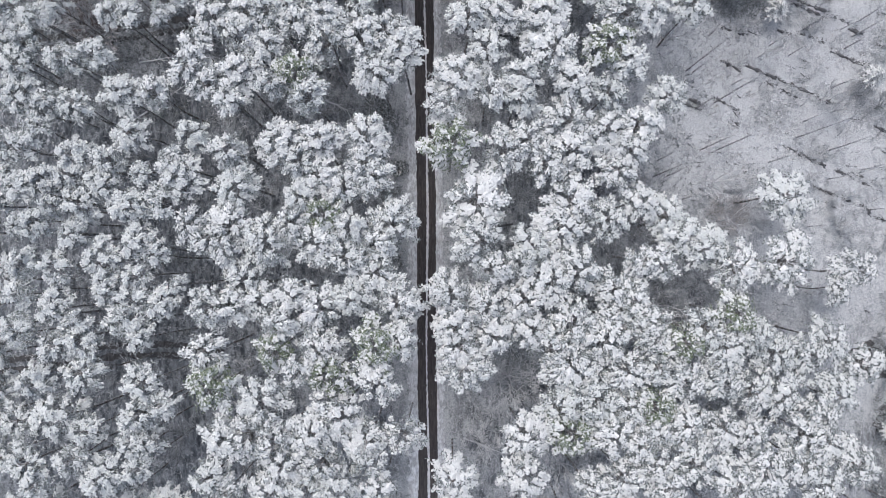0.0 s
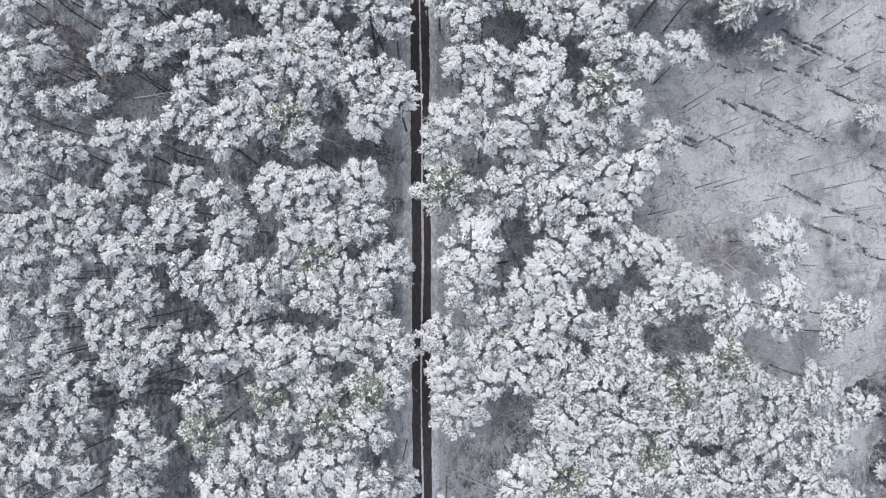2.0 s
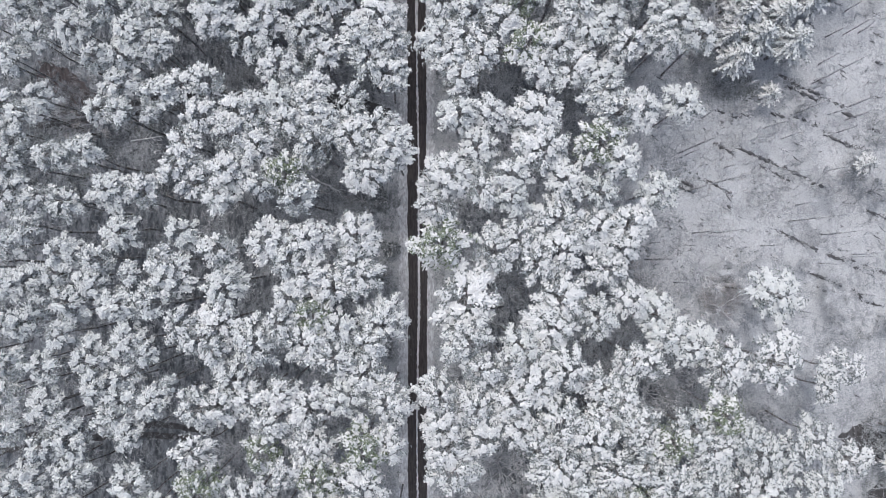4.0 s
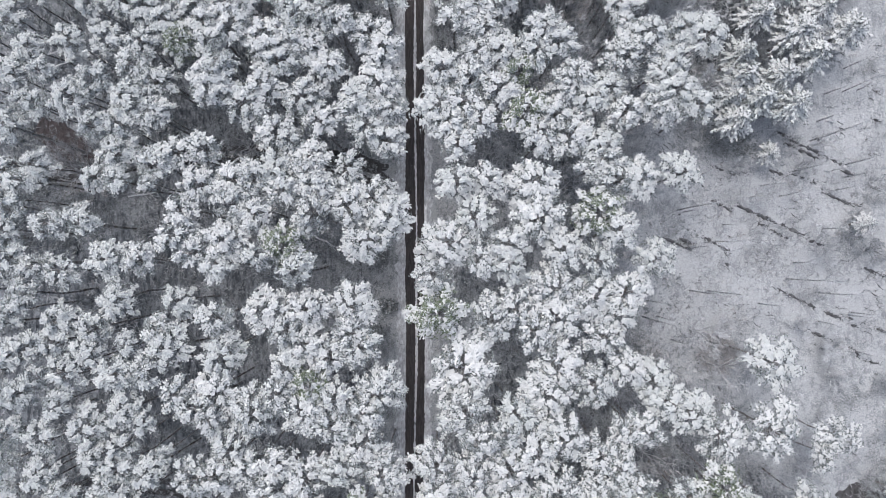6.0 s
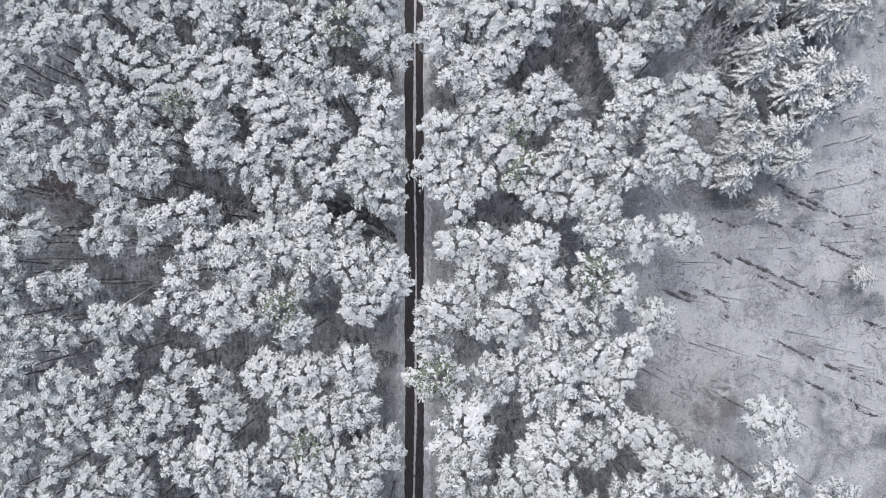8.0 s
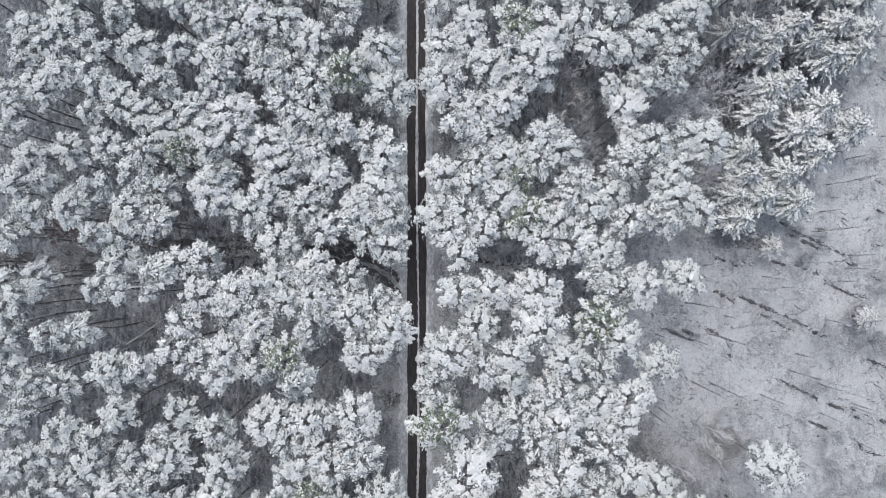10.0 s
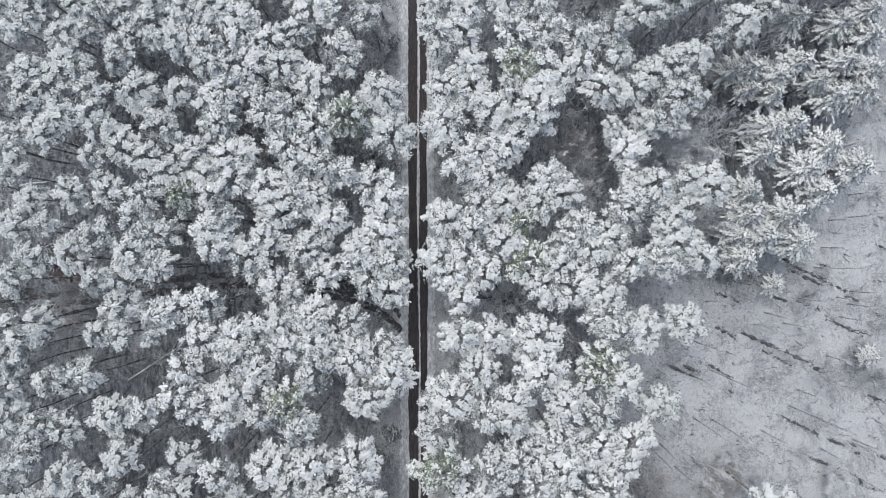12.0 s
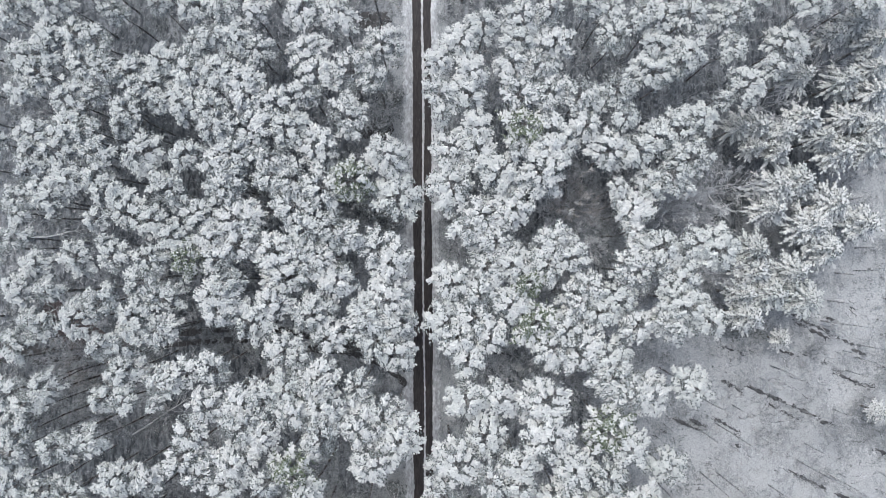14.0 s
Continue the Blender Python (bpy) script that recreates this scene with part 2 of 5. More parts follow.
def make_ground():
    xs = [-2500, -900, -300, -130] + [-90 + i * 0.9 for i in range(201)] + [130, 300, 900, 2500]
    ys = [-2500, -900, -300, -110] + [-65 + i * 0.9 for i in range(201)] + [160, 300, 900, 2500]
    s = Soup()
    for y in ys:
        for x in xs:
            far = abs(x) > 91 or y < -66 or y > 117
            s.v.append((x, y, 0.0 if far else ground_z(x, y)))
    n = len(xs)
    for j in range(len(ys) - 1):
        for i in range(n - 1):
            a = j * n + i
            s.f.append((a, a + 1, a + n + 1, a + n))
    me = s.mesh("ground", GROUND, True)
    layer = me.attributes.new("snow_and_shade", 'FLOAT', 'POINT')
    layer.data.foreach_set("value", [snow_and_shade(v[0], v[1]) for v in s.v])
    ob = new("ground", me)
    tagged(ob, "forest floor dusted with thin snow over grass and litter", "ground", kind="structure")


def ribbon(name, material, left, right, z_edge, z_mid, y0=-70.0, y1=125.0, step=0.35):
    """A strip along the road between two edge functions, with a low rounded back."""
    s = Soup()
    rows = int((y1 - y0) / step) + 1
    for i in range(rows):
        y = y0 + i * step
        l, r = left(y), right(y)
        for k in range(5):
            u = k / 4
            z = z_edge + (z_mid - z_edge) * math.sin(math.pi * u)
            s.v.append((l + (r - l) * u, y, z + 0.012 * noise.noise((l + u, y * 1.7, 2)) * (1 if 0 < k < 4 else 0)))
    for i in range(rows - 1):
        for k in range(4):
            a = i * 5 + k
            s.f.append((a, a + 1, a + 6, a + 5))
    return new(name, s.mesh(name, material, True))


def ragged(y, seed, amount):
    return amount * (noise.noise((y * 0.9, seed, 0)) + 0.7 * noise.noise((y * 2.6, seed, 5)))


def make_road():
    road = ribbon("road", ROAD, lambda y: road_left(y) - 0.6, lambda y: road_left(y) + ROAD_WIDTH + 0.25, 0.004, 0.012)
    tagged(road, "narrow wet dark forest road with two cleared wheel tracks", "road", kind="structure")
    worn = lambda y: math.exp(-((y - 25.0) / 7.0) ** 2)
    mid = lambda y: road_left(y) + 1.34 + 0.08 * math.sin(y * 0.13) + 0.1 * worn(y)
    half = lambda y: max(0.005, (0.15 + 0.10 * noise.noise((y * 0.12, 9, 0))) * (1 - 0.8 * worn(y)) + ragged(y * 2.0, 3.0, 0.12))
    strip = ribbon("snow_strip", CROWN_STRIP, lambda y: mid(y) - half(y), lambda y: mid(y) + half(y + 40), 0.014, 0.06, step=0.12)
    tagged(strip, "broken strip of trodden snow between the wheel tracks", "snow", kind="structure")
    lv = ribbon("verge_west", VERGE, lambda y: road_left(y) - 1.25 - ragged(y, 11.0, 0.6), lambda y: road_left(y) - 0.05 * worn(y) + ragged(y * 3.1, 5.0, 0.08) + ragged(y * 0.3, 6.0, 0.1), 0.014, 0.12, step=0.12)
    tagged(lv, "snowy grass verge along the forest road", "verge", kind="structure")
    rv = ribbon("verge_east", VERGE, lambda y: road_left(y) + ROAD_WIDTH + ragged(y * 3.1, 7.0, 0.08) + ragged(y * 0.3, 8.0, 0.1), lambda y: road_left(y) + ROAD_WIDTH + 0.95 + ragged(y, 13.0, 0.5), 0.014, 0.12, step=0.12)
    tagged(rv, "snowy grass verge along the forest road", "verge", kind="structure")


make_ground()
make_road()


def smooth_line(points, step=0.4):
    """Points every step along a Catmull-Rom line through the given ones."""
    p = [Vector(q).to_3d() for q in points]
    p = [p[0] * 2 - p[1], *p, p[-1] * 2 - p[-2]]
    out = []
    for a, b, c, d in zip(p, p[1:], p[2:], p[3:]):
        n = max(2, int((c - b).length / step))
        for i in range(n):
            t = i / n
            out.append(0.5 * (2 * b + (c - a) * t + (2 * a - 5 * b + 4 * c - d) * t * t + (3 * b - a - 3 * c + d) * t ** 3))
    return out


def side_track(points, seed):
    """Two dark ruts of an old cart track that leaves the road."""
    line = smooth_line(points)
    for side in (-0.72, 0.72):
        s = Soup()
        for i, p in enumerate(line):
            d = (line[min(i + 1, len(line) - 1)] - line[max(i - 1, 0)]).normalized()
            across = Vector((-d.y, d.x, 0))
            for k in (-1, -0.4, 0.4, 1):
                w = 0.42 + ragged(i * 0.5, seed + side, 0.24) if abs(k) == 1 else 0.36
                q = p + across * (side + k * max(0.1, w))
                s.v.append((q.x, q.y, ground_z(q.x, q.y) + (0.012 if abs(k) == 1 else 0.045)))
        for i in range(len(line) - 1):
            for k in range(3):
                a = i * 4 + k
                s.f.append((a + 4, a + 5, a + 1, a))
        ob = new("track_rut", s.mesh("track_rut", WET_EARTH, True))
        tagged(ob, "dark wet rut of an old forest cart track", "track", "ruts of the side tracks", kind="structure")


side_track([(-5.0, 27.3), (-6.2, 28.6), (-8.1, 30.1), (-10.8, 31.2), (-14.6, 32.1), (-18.4, 32.4), (-23.0, 33.4), (-29.1, 33.4), (-36.7, 32.7), (-42.8, 31.7), (-56.0, 30.0)], 3.0)
side_track([(-60.0, -13.5), (-49.4, -12.1), (-44.9, -11.4), (-40.3, -11.1), (-35.0, -11.4), (-29.7, -12.4)], 6.0)



def earth_patch(cx, cy, rx, ry, turn, material, label, seed):
    """Bare ground that the snow has left free, with a ragged outline."""
    s, n, rings = Soup(), 40, 6
    s.v.append((cx, cy, ground_z(cx, cy) + 0.03))
    for k in range(1, rings + 1):
        for i in range(n):
            a = 6.283 * i / n
            u = k / rings * (1 + 0.38 * noise.noise((math.cos(a) * 1.6 + seed, math.sin(a) * 1.6, seed)) + 0.2 * noise.noise((math.cos(a) * 5, math.sin(a) * 5, seed)))
            x, y = math.cos(a) * rx * u, math.sin(a) * ry * u
            x, y = cx + x * math.cos(turn) - y * math.sin(turn), cy + x * math.sin(turn) + y * math.cos(turn)
            s.v.append((x, y, ground_z(x, y) + (0.03 if k < rings else -0.02)))
    for i in range(n):
        j = (i + 1) % n
        s.f.append((0, 1 + i, 1 + j))
        for k in range(rings - 1):
            a, b = 1 + k * n, 1 + (k + 1) * n
            s.f.append((a + i, b + i, b + j, a + j))
    tagged(new("bare_ground", s.mesh("bare_ground", material, True)), label, "bare ground", kind="structure")


earth_patch(-50.4, 34.4, 5.6, 2.4, radians(-35), RED_EARTH, "dark reddish earth and dead bracken free of snow", 3)
earth_patch(-58.5, 31.0, 3.2, 1.6, 0.1, WET_EARTH, "dark wet hollow in the forest floor", 5)
earth_patch(57.4, -12.4, 4.4, 2.5, -0.15, WET_EARTH, "dark wet hollow at the edge of the wood", 8)
earth_patch(60.5, -20.5, 3.6, 4.4, 0.2, WET_EARTH, "dark wet hollow at the edge of the wood", 11)
earth_patch(-12.4, 32.7, 4.6, 1.5, -0.2, WET_EARTH, "dark wet ground where the cart track bends", 17)
earth_patch(-10.0, 61.0, 3.0, 1.3, 0.05, WET_EARTH, "dark wet hollow in the forest floor", 13)
earth_patch(-10.5, 76.0, 2.6, 1.4, 0.0, WET_EARTH, "dark wet hollow in the forest floor", 15)

# ---- pines ----
PLUMP = 0.99


def plume(snow, green, p0, a, reach, width, drop, load, rng):
    """A clump of snowy shoots at a twig's end: toothed snow that has grown together, and single fingers that fan out over it."""
    tilt = -drop + rng.uniform(-.1, .2)

    def axis(s):
        return p0 + outward(a) * reach * s + Vector((0, 0, reach * (tilt * s - 0.3 * s * s)))

    def half(s):
        return width * max(0.0, math.sin(math.pi * min(1.0, 0.12 + 0.85 * s) ** 0.9)) ** 0.7

    side = Vector((-math.sin(a), math.cos(a), 0))
    rows, base = 4, len(snow.v)
    for i in range(rows + 1):
        s = -0.1 + 1.0 * i / rows
        for k in (-1, 0, 1):
            out = (i + (k > 0)) % 2
            tooth = half(max(0.05, s)) * (rng.uniform(0.85, 1.2) if out else rng.uniform(0.5, 0.8)) * min(1.0, load + 0.05)
            q = axis(s) + side * k * tooth + outward(a) * abs(k) * (0.16 if out else -0.04)
            snow.v.append((q.x, q.y, q.z - (0.08 + 0.3 * tooth) * abs(k) + rng.uniform(-.06, .05)))
    for i in range(rows):
        for k in (0, 1):
            q = base + 3 * i + k
            snow.f.append((q, q + 3, q + 4, q + 1))
    for i in range(int(7 + 40 * reach * width)):
        s, off = rng.uniform(0.0, 1.0), rng.uniform(-1, 1)
        q = axis(s) + side * off * half(s) * 0.9 + Vector((0, 0, 0.04 - 0.35 * width * off * off + rng.uniform(-.05, .09)))
        d = outward(a) * (0.35 + 0.75 * s) + side * (off * 0.95 + rng.uniform(-.4, .4)) + Vector((0, 0, rng.uniform(-.3, .15)))
        d.normalize()
        length = rng.uniform(0.16, 0.33)
        if rng.random() < load:
            snow.finger(q, d, length, length * rng.uniform(0.25, 0.4), rng.uniform(0.02, 0.04), rng)
        else:
            green.blades(q, d, length * 1.3, 0.13, rng, 2 if load > 0.4 else 4, 0.04)


def make_pine(R, seed, load=0.9, height=16.0):
    rng = random.Random(seed)
    depth = 0.9 + 0.8 * R
    snow, green, wood = Soup(), Soup(), Soup()
    foot = Vector((rng.uniform(-.5, .5), rng.uniform(-.5, .5), -0.1))
    sway = outward(rng.uniform(0, 6.28)) * rng.uniform(0.05, 0.35)
    spine = [foot, foot * 0.75 + sway * 0.6 + Vector((0, 0, height * 0.22)), foot * 0.5 + sway + Vector((0, 0, height * 0.45)), foot * 0.25 - sway * 0.3 + Vector((0, 0, height * 0.7)), Vector((0, 0, height - 0.5))]
    wood.tube(spine, [0.145, 0.12, 0.1, 0.075, 0.03], 6)
    for k in range(9):
        s = rng.uniform(0.4, 0.78)
        q = foot * (1 - s) + Vector((0, 0, height * s))
        wood.tube([q, q + outward(rng.uniform(0, 6.28), rng.uniform(-.2, .5)) * rng.uniform(0.6, 1.9)], [0.03, 0.008], 3)
    # the crown's outline: longer one way, with a few bays; main limbs rise and fall round the trunk
    way, stretch, limbs, phase = rng.uniform(0, 6.28), rng.uniform(0.05, 0.24), rng.choice((5, 6, 7)), rng.uniform(0, 6.28)
    bow = rng.uniform(-2.5, 2.5)
    skew = outward(rng.uniform(0, 6.28)) * 0.14 * R

    def rim(a):
        return R * (0.9 + stretch * math.cos(2 * (a - way)) * 0.8 + 0.13 * math.cos(limbs * a + phase) + 0.07 * math.cos((limbs + 4) * a - 2 * phase))

    spot = outward(rng.uniform(0, 6.28)) * 0.22 * R
    clumps = []
    for tries in range(900):
        a, u = rng.uniform(0, 6.283), math.sqrt(rng.random())
        size = (0.6 + 0.14 * R) * rng.choice((0.7, 0.9, 1.1, 1.35))
        c = skew + outward(a) * max(0.0, u * rim(a) - 0.75 * size)
        if u > 0.5 and math.cos(limbs * a + phase + bow * u) < -0.72 or any((c - q).length < 0.272 * (size + r) for q, r, z in clumps):
            continue
        swell = 0.5 * noise.noise((c.x * 0.8 + seed, c.y * 0.8, 3)) + 0.26 * math.cos(limbs * a + phase + bow * u)
        z = height - 0.35 - depth * 0.72 * u * u + swell * (0.8 + 0.7 * u) + rng.uniform(-.22, .22)
        clumps.append((c, size, z))
    for c, size, z in clumps:
        p0 = Vector((c.x, c.y, z))
        r = math.hypot(c.x, c.y)
        a = math.atan2(c.y, c.x) + rng.gauss(0, 0.45 + 0.5 * max(0.0, 1 - r / (0.5 * R)))
        fork = Vector((foot.x * 0.1, foot.y * 0.1, z - 0.5 - 0.45 * r))
        wood.tube([fork, fork.lerp(p0, 0.6) - Vector((0, 0, 0.12)), p0 - Vector((0, 0, 0.12))], [0.05, 0.035, 0.012], 3)
        if rng.random() < 0.6:
            green.pad(p0 + outward(a) * 0.4 * size - Vector((0, 0, 0.3)), 0.6 * size, rng)
        if load > 1.0:
            snow.pad(p0 + outward(a) * 0.35 * size - Vector((0, 0, 0.06)), 0.72 * size, rng)
        held = load if load > 0.6 else (0.45 if (c - spot).length < 0.4 * R else 0.86)
        plume(snow, green, p0, a, size, 0.46 * size * rng.uniform(0.8, 1.2), 0.4 * r / R, min(1.0, held * rng.uniform(0.82, 1.12)), rng)
    # dark needles that hang under the crown
    for i in range(int(34 * R)):
        a, u = rng.uniform(0, 6.283), rng.uniform(0.2, 0.88)
        p = Vector((0, 0, height)) + outward(a) * u * rim(a) - Vector((0, 0, depth * (0.3 + 0.5 * u * u + rng.uniform(0.1, 0.35))))
        green.blades(p, outward(a + rng.uniform(-.8, .8), rng.uniform(-.7, .1)), rng.uniform(0.4, 0.7), rng.uniform(0.2, 0.32), rng, 2)
    return (wood.mesh("pine_trunk", BARK, True), green.mesh("pine_crown", GREEN_NEEDLES if load < 0.6 else NEEDLES), snow.mesh("pine_snow", SNOW)), R, height


def assemble(name, label, category, group, meshes, names):
    ob = new(name)
    ob.empty_display_size = 0.5
    tagged(ob, label, category, group)
    for me, nm in zip(meshes, names):
        piece = part(nm, me, crown if nm == "snow_cover" else ob)
        crown = piece if nm == "crown" else None
        if nm != "trunk" or name in ("sapling", "bare_tree"):
            piece["kind"] = "stuff"
    return ob


def stand_of(name, label, category, group, makers, names):
    """Builds the first tree of each kind; they are moved to their place when first used."""
    kinds = []
    for meshes, R, h in makers:
        kinds.append([assemble(name, label, category, group, meshes, names), R, h, False])
    return kinds


def plant(kinds, rows, rng, spread, plump=PLUMP):
    for x, y, top, r in rows:
        near = sorted(kinds, key=lambda k: abs(k[1] - r))[:spread]
        kind = rng.choice([k for k in near if not k[3]] or near)
        m = Matrix.Translation((x, y, 0.0)) @ Matrix.Rotation(rng.uniform(0, 6.283), 4, 'Z')
        m = m @ Matrix.Diagonal((r / kind[1] * plump * rng.uniform(0.9, 1.12), r / kind[1] * plump * rng.uniform(0.9, 1.12), top / kind[2], 1))
        if not kind[3]:
            kind[0].matrix_basis = m
            kind[3] = True
            kind[4:] = [Matrix.Identity(4)]
        else:
            twin = copy_thing(kind[0], Matrix.Identity(4))
            twin.matrix_basis = m


TREE_PARTS = ("trunk", "crown", "snow_cover")
forest = random.Random(21)
PINES = stand_of("pine_tree", "tall Scots pine with a crown laden with fresh snow", "pine tree", "snow-laden pines of the forest",
                 [make_pine(R, 100 + i, (0.95, 0.8, 1.0, 0.88)[i % 4]) for i, R in enumerate((1.5, 1.6, 1.8, 1.9, 2.1, 2.2, 2.3, 2.4, 2.5, 2.6, 2.7, 2.8, 2.9, 3.1))], TREE_PARTS)
THIN_PINES = stand_of("pine_tree", "tall Scots pine with green needles showing through its snow", "pine tree", "snow-laden pines of the forest",
                      [make_pine(R, 200 + i, 0.5) for i, R in enumerate((2.3, 2.7, 3.0))], TREE_PARTS)


HEAVY_PINES = stand_of("pine_tree", "young pine bowed under a thick unbroken load of snow", "pine tree", "snow-laden pines of the forest",
                       [make_pine(R, 260 + i, 1.15) for i, R in enumerate((1.4, 1.9, 2.4))], TREE_PARTS)
LIGHT_PINES = stand_of("pine_tree", "Scots pine with a thinner load of greyish snow", "pine tree", "snow-laden pines of the forest",
                       [make_pine(R, 230 + i, 0.78) for i, R in enumerate((1.9, 2.2, 2.5, 2.7, 3.1))], TREE_PARTS)


def make_spruce(R, seed, height=9.7):
    rng = random.Random(seed)
    snow, green, wood = Soup(), Soup(), Soup()
    wood.tube([Vector((0, 0, -0.1)), Vector((0, 0, height * 0.5)), Vector((0, 0, height))], [0.17, 0.1, 0.015], 7)
    levels = 12
    for lv in range(levels):
        f = (lv + 0.6) / levels
        z = height * (1 - 0.42 * f)
        reach = R * f ** 0.65
        n = 5 + int(4 * f)
        a0 = rng.uniform(0, 6.28)
        for k in range(n):
            a = a0 + 6.283 * k / n + rng.uniform(-.35, .35)
            ln = reach * rng.uniform(0.6, 1.15)
            d = outward(a, -0.25 + rng.uniform(-.25, .25))
            p0 = Vector((0, 0, z))
            wood.tube([p0, p0 + d * ln * 0.9], [0.03, 0.01], 3)
            m = max(2, int(ln / 0.22))
            for j in range(m):
                s = (j + 0.6) / m
                p = p0 + d * ln * s * 0.85
                for sign in ((-1, 1) if j < m - 1 else (0,)):
                    e = (d + d.cross(Vector((0, 0, 1))) * sign * rng.uniform(0.15, 0.85) + Vector((0, 0, rng.uniform(-.35, .1)))).normalized()
                    length = rng.uniform(0.28, 0.56) * (1.2 if sign == 0 else 1.0) * (1.05 - 0.35 * s) * (0.5 + 0.5 * min(1.0, 2 * f))
                    if rng.random() < min(0.97, 0.5 + 1.6 * f):
                        snow.finger(p, e, length * rng.uniform(0.8, 1.25), rng.uniform(0.06, 0.135), rng.uniform(0.03, 0.055), rng)
                    green.blades(p, e, length, 0.11, rng, rng.choice((1, 2)))
    return (wood.mesh("spruce_trunk", BARK, True), green.mesh("spruce_crown", NEEDLES), snow.mesh("spruce_snow", SNOW)), R, height


SPRUCES = stand_of("spruce_tree", "young spruce with long snow-covered boughs at the clearing's edge", "spruce tree", "young spruces beside the clearing",
                   [make_spruce(R, 300 + i) for i, R in enumerate((1.9, 2.5, 3.0))], TREE_PARTS)


def make_bare_tree(R, seed, height=9.0, dense=5, skin=None):
    """Many thin limbs that curve up and out, each with side branches and a haze of fine twigs."""
    rng = random.Random(seed)
    wood, twigs = Soup(), Soup()
    fork = height * 0.42
    wood.tube([Vector((0, 0, -0.1)), Vector((0.1, -0.05, fork * 0.5)), Vector((0.05, 0.03, fork))], [0.12, 0.1, 0.07], 6)

    def bough(p0, a, reach, rise, thick, level):
        p2 = p0 + outward(a) * reach + Vector((0, 0, rise))
        sway = rng.uniform(-.3, .3) * reach
        p1 = p0.lerp(p2, 0.35) + outward(a + 1.57) * sway + Vector((0, 0, 0.12 * reach))
        p15 = p1.lerp(p2, 0.5) + outward(a - 1.57) * sway * rng.uniform(0.2, 1.0)
        into = wood if level == 0 else twigs
        into.tube([p0, p1, p15, p2], [thick, thick * 0.75, thick * 0.5, thick * 0.15], 3)
        for j in range(dense if level == 0 else dense + 4):
            t = rng.uniform(0.2, 1.0)
            q = p1.lerp(p15, t * 2) if t < 0.5 else p15.lerp(p2, t * 2 - 1)
            b = a + rng.choice((-1, 1)) * rng.uniform(0.3, 1.3)
            if level == 0:
                bough(q, b, reach * rng.uniform(0.25, 0.55), rise * rng.uniform(0.1, 0.5), max(0.023, thick * 0.5), 1)
            else:
                e = q + outward(b, rng.uniform(-.2, .9)) * rng.uniform(0.25, 0.6)
                twigs.cone(q, e, 0.032)
                if j % 2:
                    g = q.lerp(e, rng.uniform(0.3, 0.7))
                    twigs.cone(g, g + outward(b + rng.choice((-1, 1)) * rng.uniform(0.5, 1.2), rng.uniform(-.2, .8)) * rng.uniform(0.15, 0.35), 0.026)

    n = rng.choice((11, 12, 13))
    for k in range(n):
        a = 6.283 * k / n + rng.uniform(-.5, .5)
        start = Vector((0.05, 0.03, fork - rng.uniform(0.0, 1.6)))
        bough(start, a, R * rng.uniform(0.4, 0.95), (height - fork) * rng.uniform(0.3, 0.95), 0.06, 0)
    return (wood.mesh("bare_trunk", skin or RIME, True), twigs.mesh("bare_twigs", skin or (TWIG if seed % 4 == 0 else RIME))), R, height


BARE_TREES = stand_of("bare_tree", "leafless broadleaf tree with frosted grey branches", "bare tree", "leafless trees among the pines",
                      [make_bare_tree(R, 400 + i) for i, R in enumerate((1.9, 2.5, 3.0, 3.6))], ("trunk", "crown"))


BROWN_TREES = stand_of("bare_tree", "leafless broadleaf tree with russet twigs and little frost", "bare tree", "leafless trees among the pines",
                       [make_bare_tree(R, 440 + i, 8.0, 6, BROWN_TWIG) for i, R in enumerate((2.4, 3.0))], ("trunk", "crown"))


RIMED_TREES = stand_of("bare_tree", "leafless young tree with tangled branches white with rime", "bare tree", "leafless trees among the pines",
                       [make_bare_tree(R, 460 + i, 8.0, 5, WHITE_TWIG) for i, R in enumerate((2.2, 2.8))], ("trunk", "crown"))


def plant_pines(rows):
    PINE_ROWS.extend(rows)


def plant_thin_pines(rows):
    plant(THIN_PINES, rows, forest, 2)


def plant_spruces(rows):
    plant(SPRUCES, rows, forest, 2, 1.25)


def plant_bare_trees(rows):
    plant(BARE_TREES, rows, forest, 2)


PINE_ROWS = [(-36.1, 31.0, 16.5, 2.4)]
# x, y of the crown, height of the tree, radius of its crown
plant_pines([
    (-45.6, -21.2, 17.3, 2.5), (-44.6, -23.6, 17.3, 1.8), (-40.6, -20.8, 17.5, 1.9), (-37.2, -22.3, 17.6, 2.8),
    (-34.1, -18.9, 17.8, 3.1), (-33.5, -21.6, 17.8, 1.7), (-25.9, -22.7, 17.9, 2.3), (-24.5, -18.4, 18.4, 2.4),
    (-23.8, -24.1, 17.8, 1.7), (-19.0, -24.1, 17.7, 2.2), (-18.7, -19.1, 17.9, 2.5), (-17.8, -21.6, 17.7, 2.9),
    (-15.4, -24.2, 17.5, 2.3), (-13.6, -21.0, 17.7, 2.3), (-11.8, -23.9, 17.5, 2.5), (-8.8, -21.0, 17.6, 2.3),
    (-8.8, -18.5, 17.8, 2.3), (-7.5, -24.1, 17.3, 1.6), (0.3, -23.3, 16.9, 2.6), (8.0, -22.9, 16.3, 2.3),
    (8.3, -18.7, 16.3, 2.5), (15.8, -24.5, 16.0, 2.0),
])
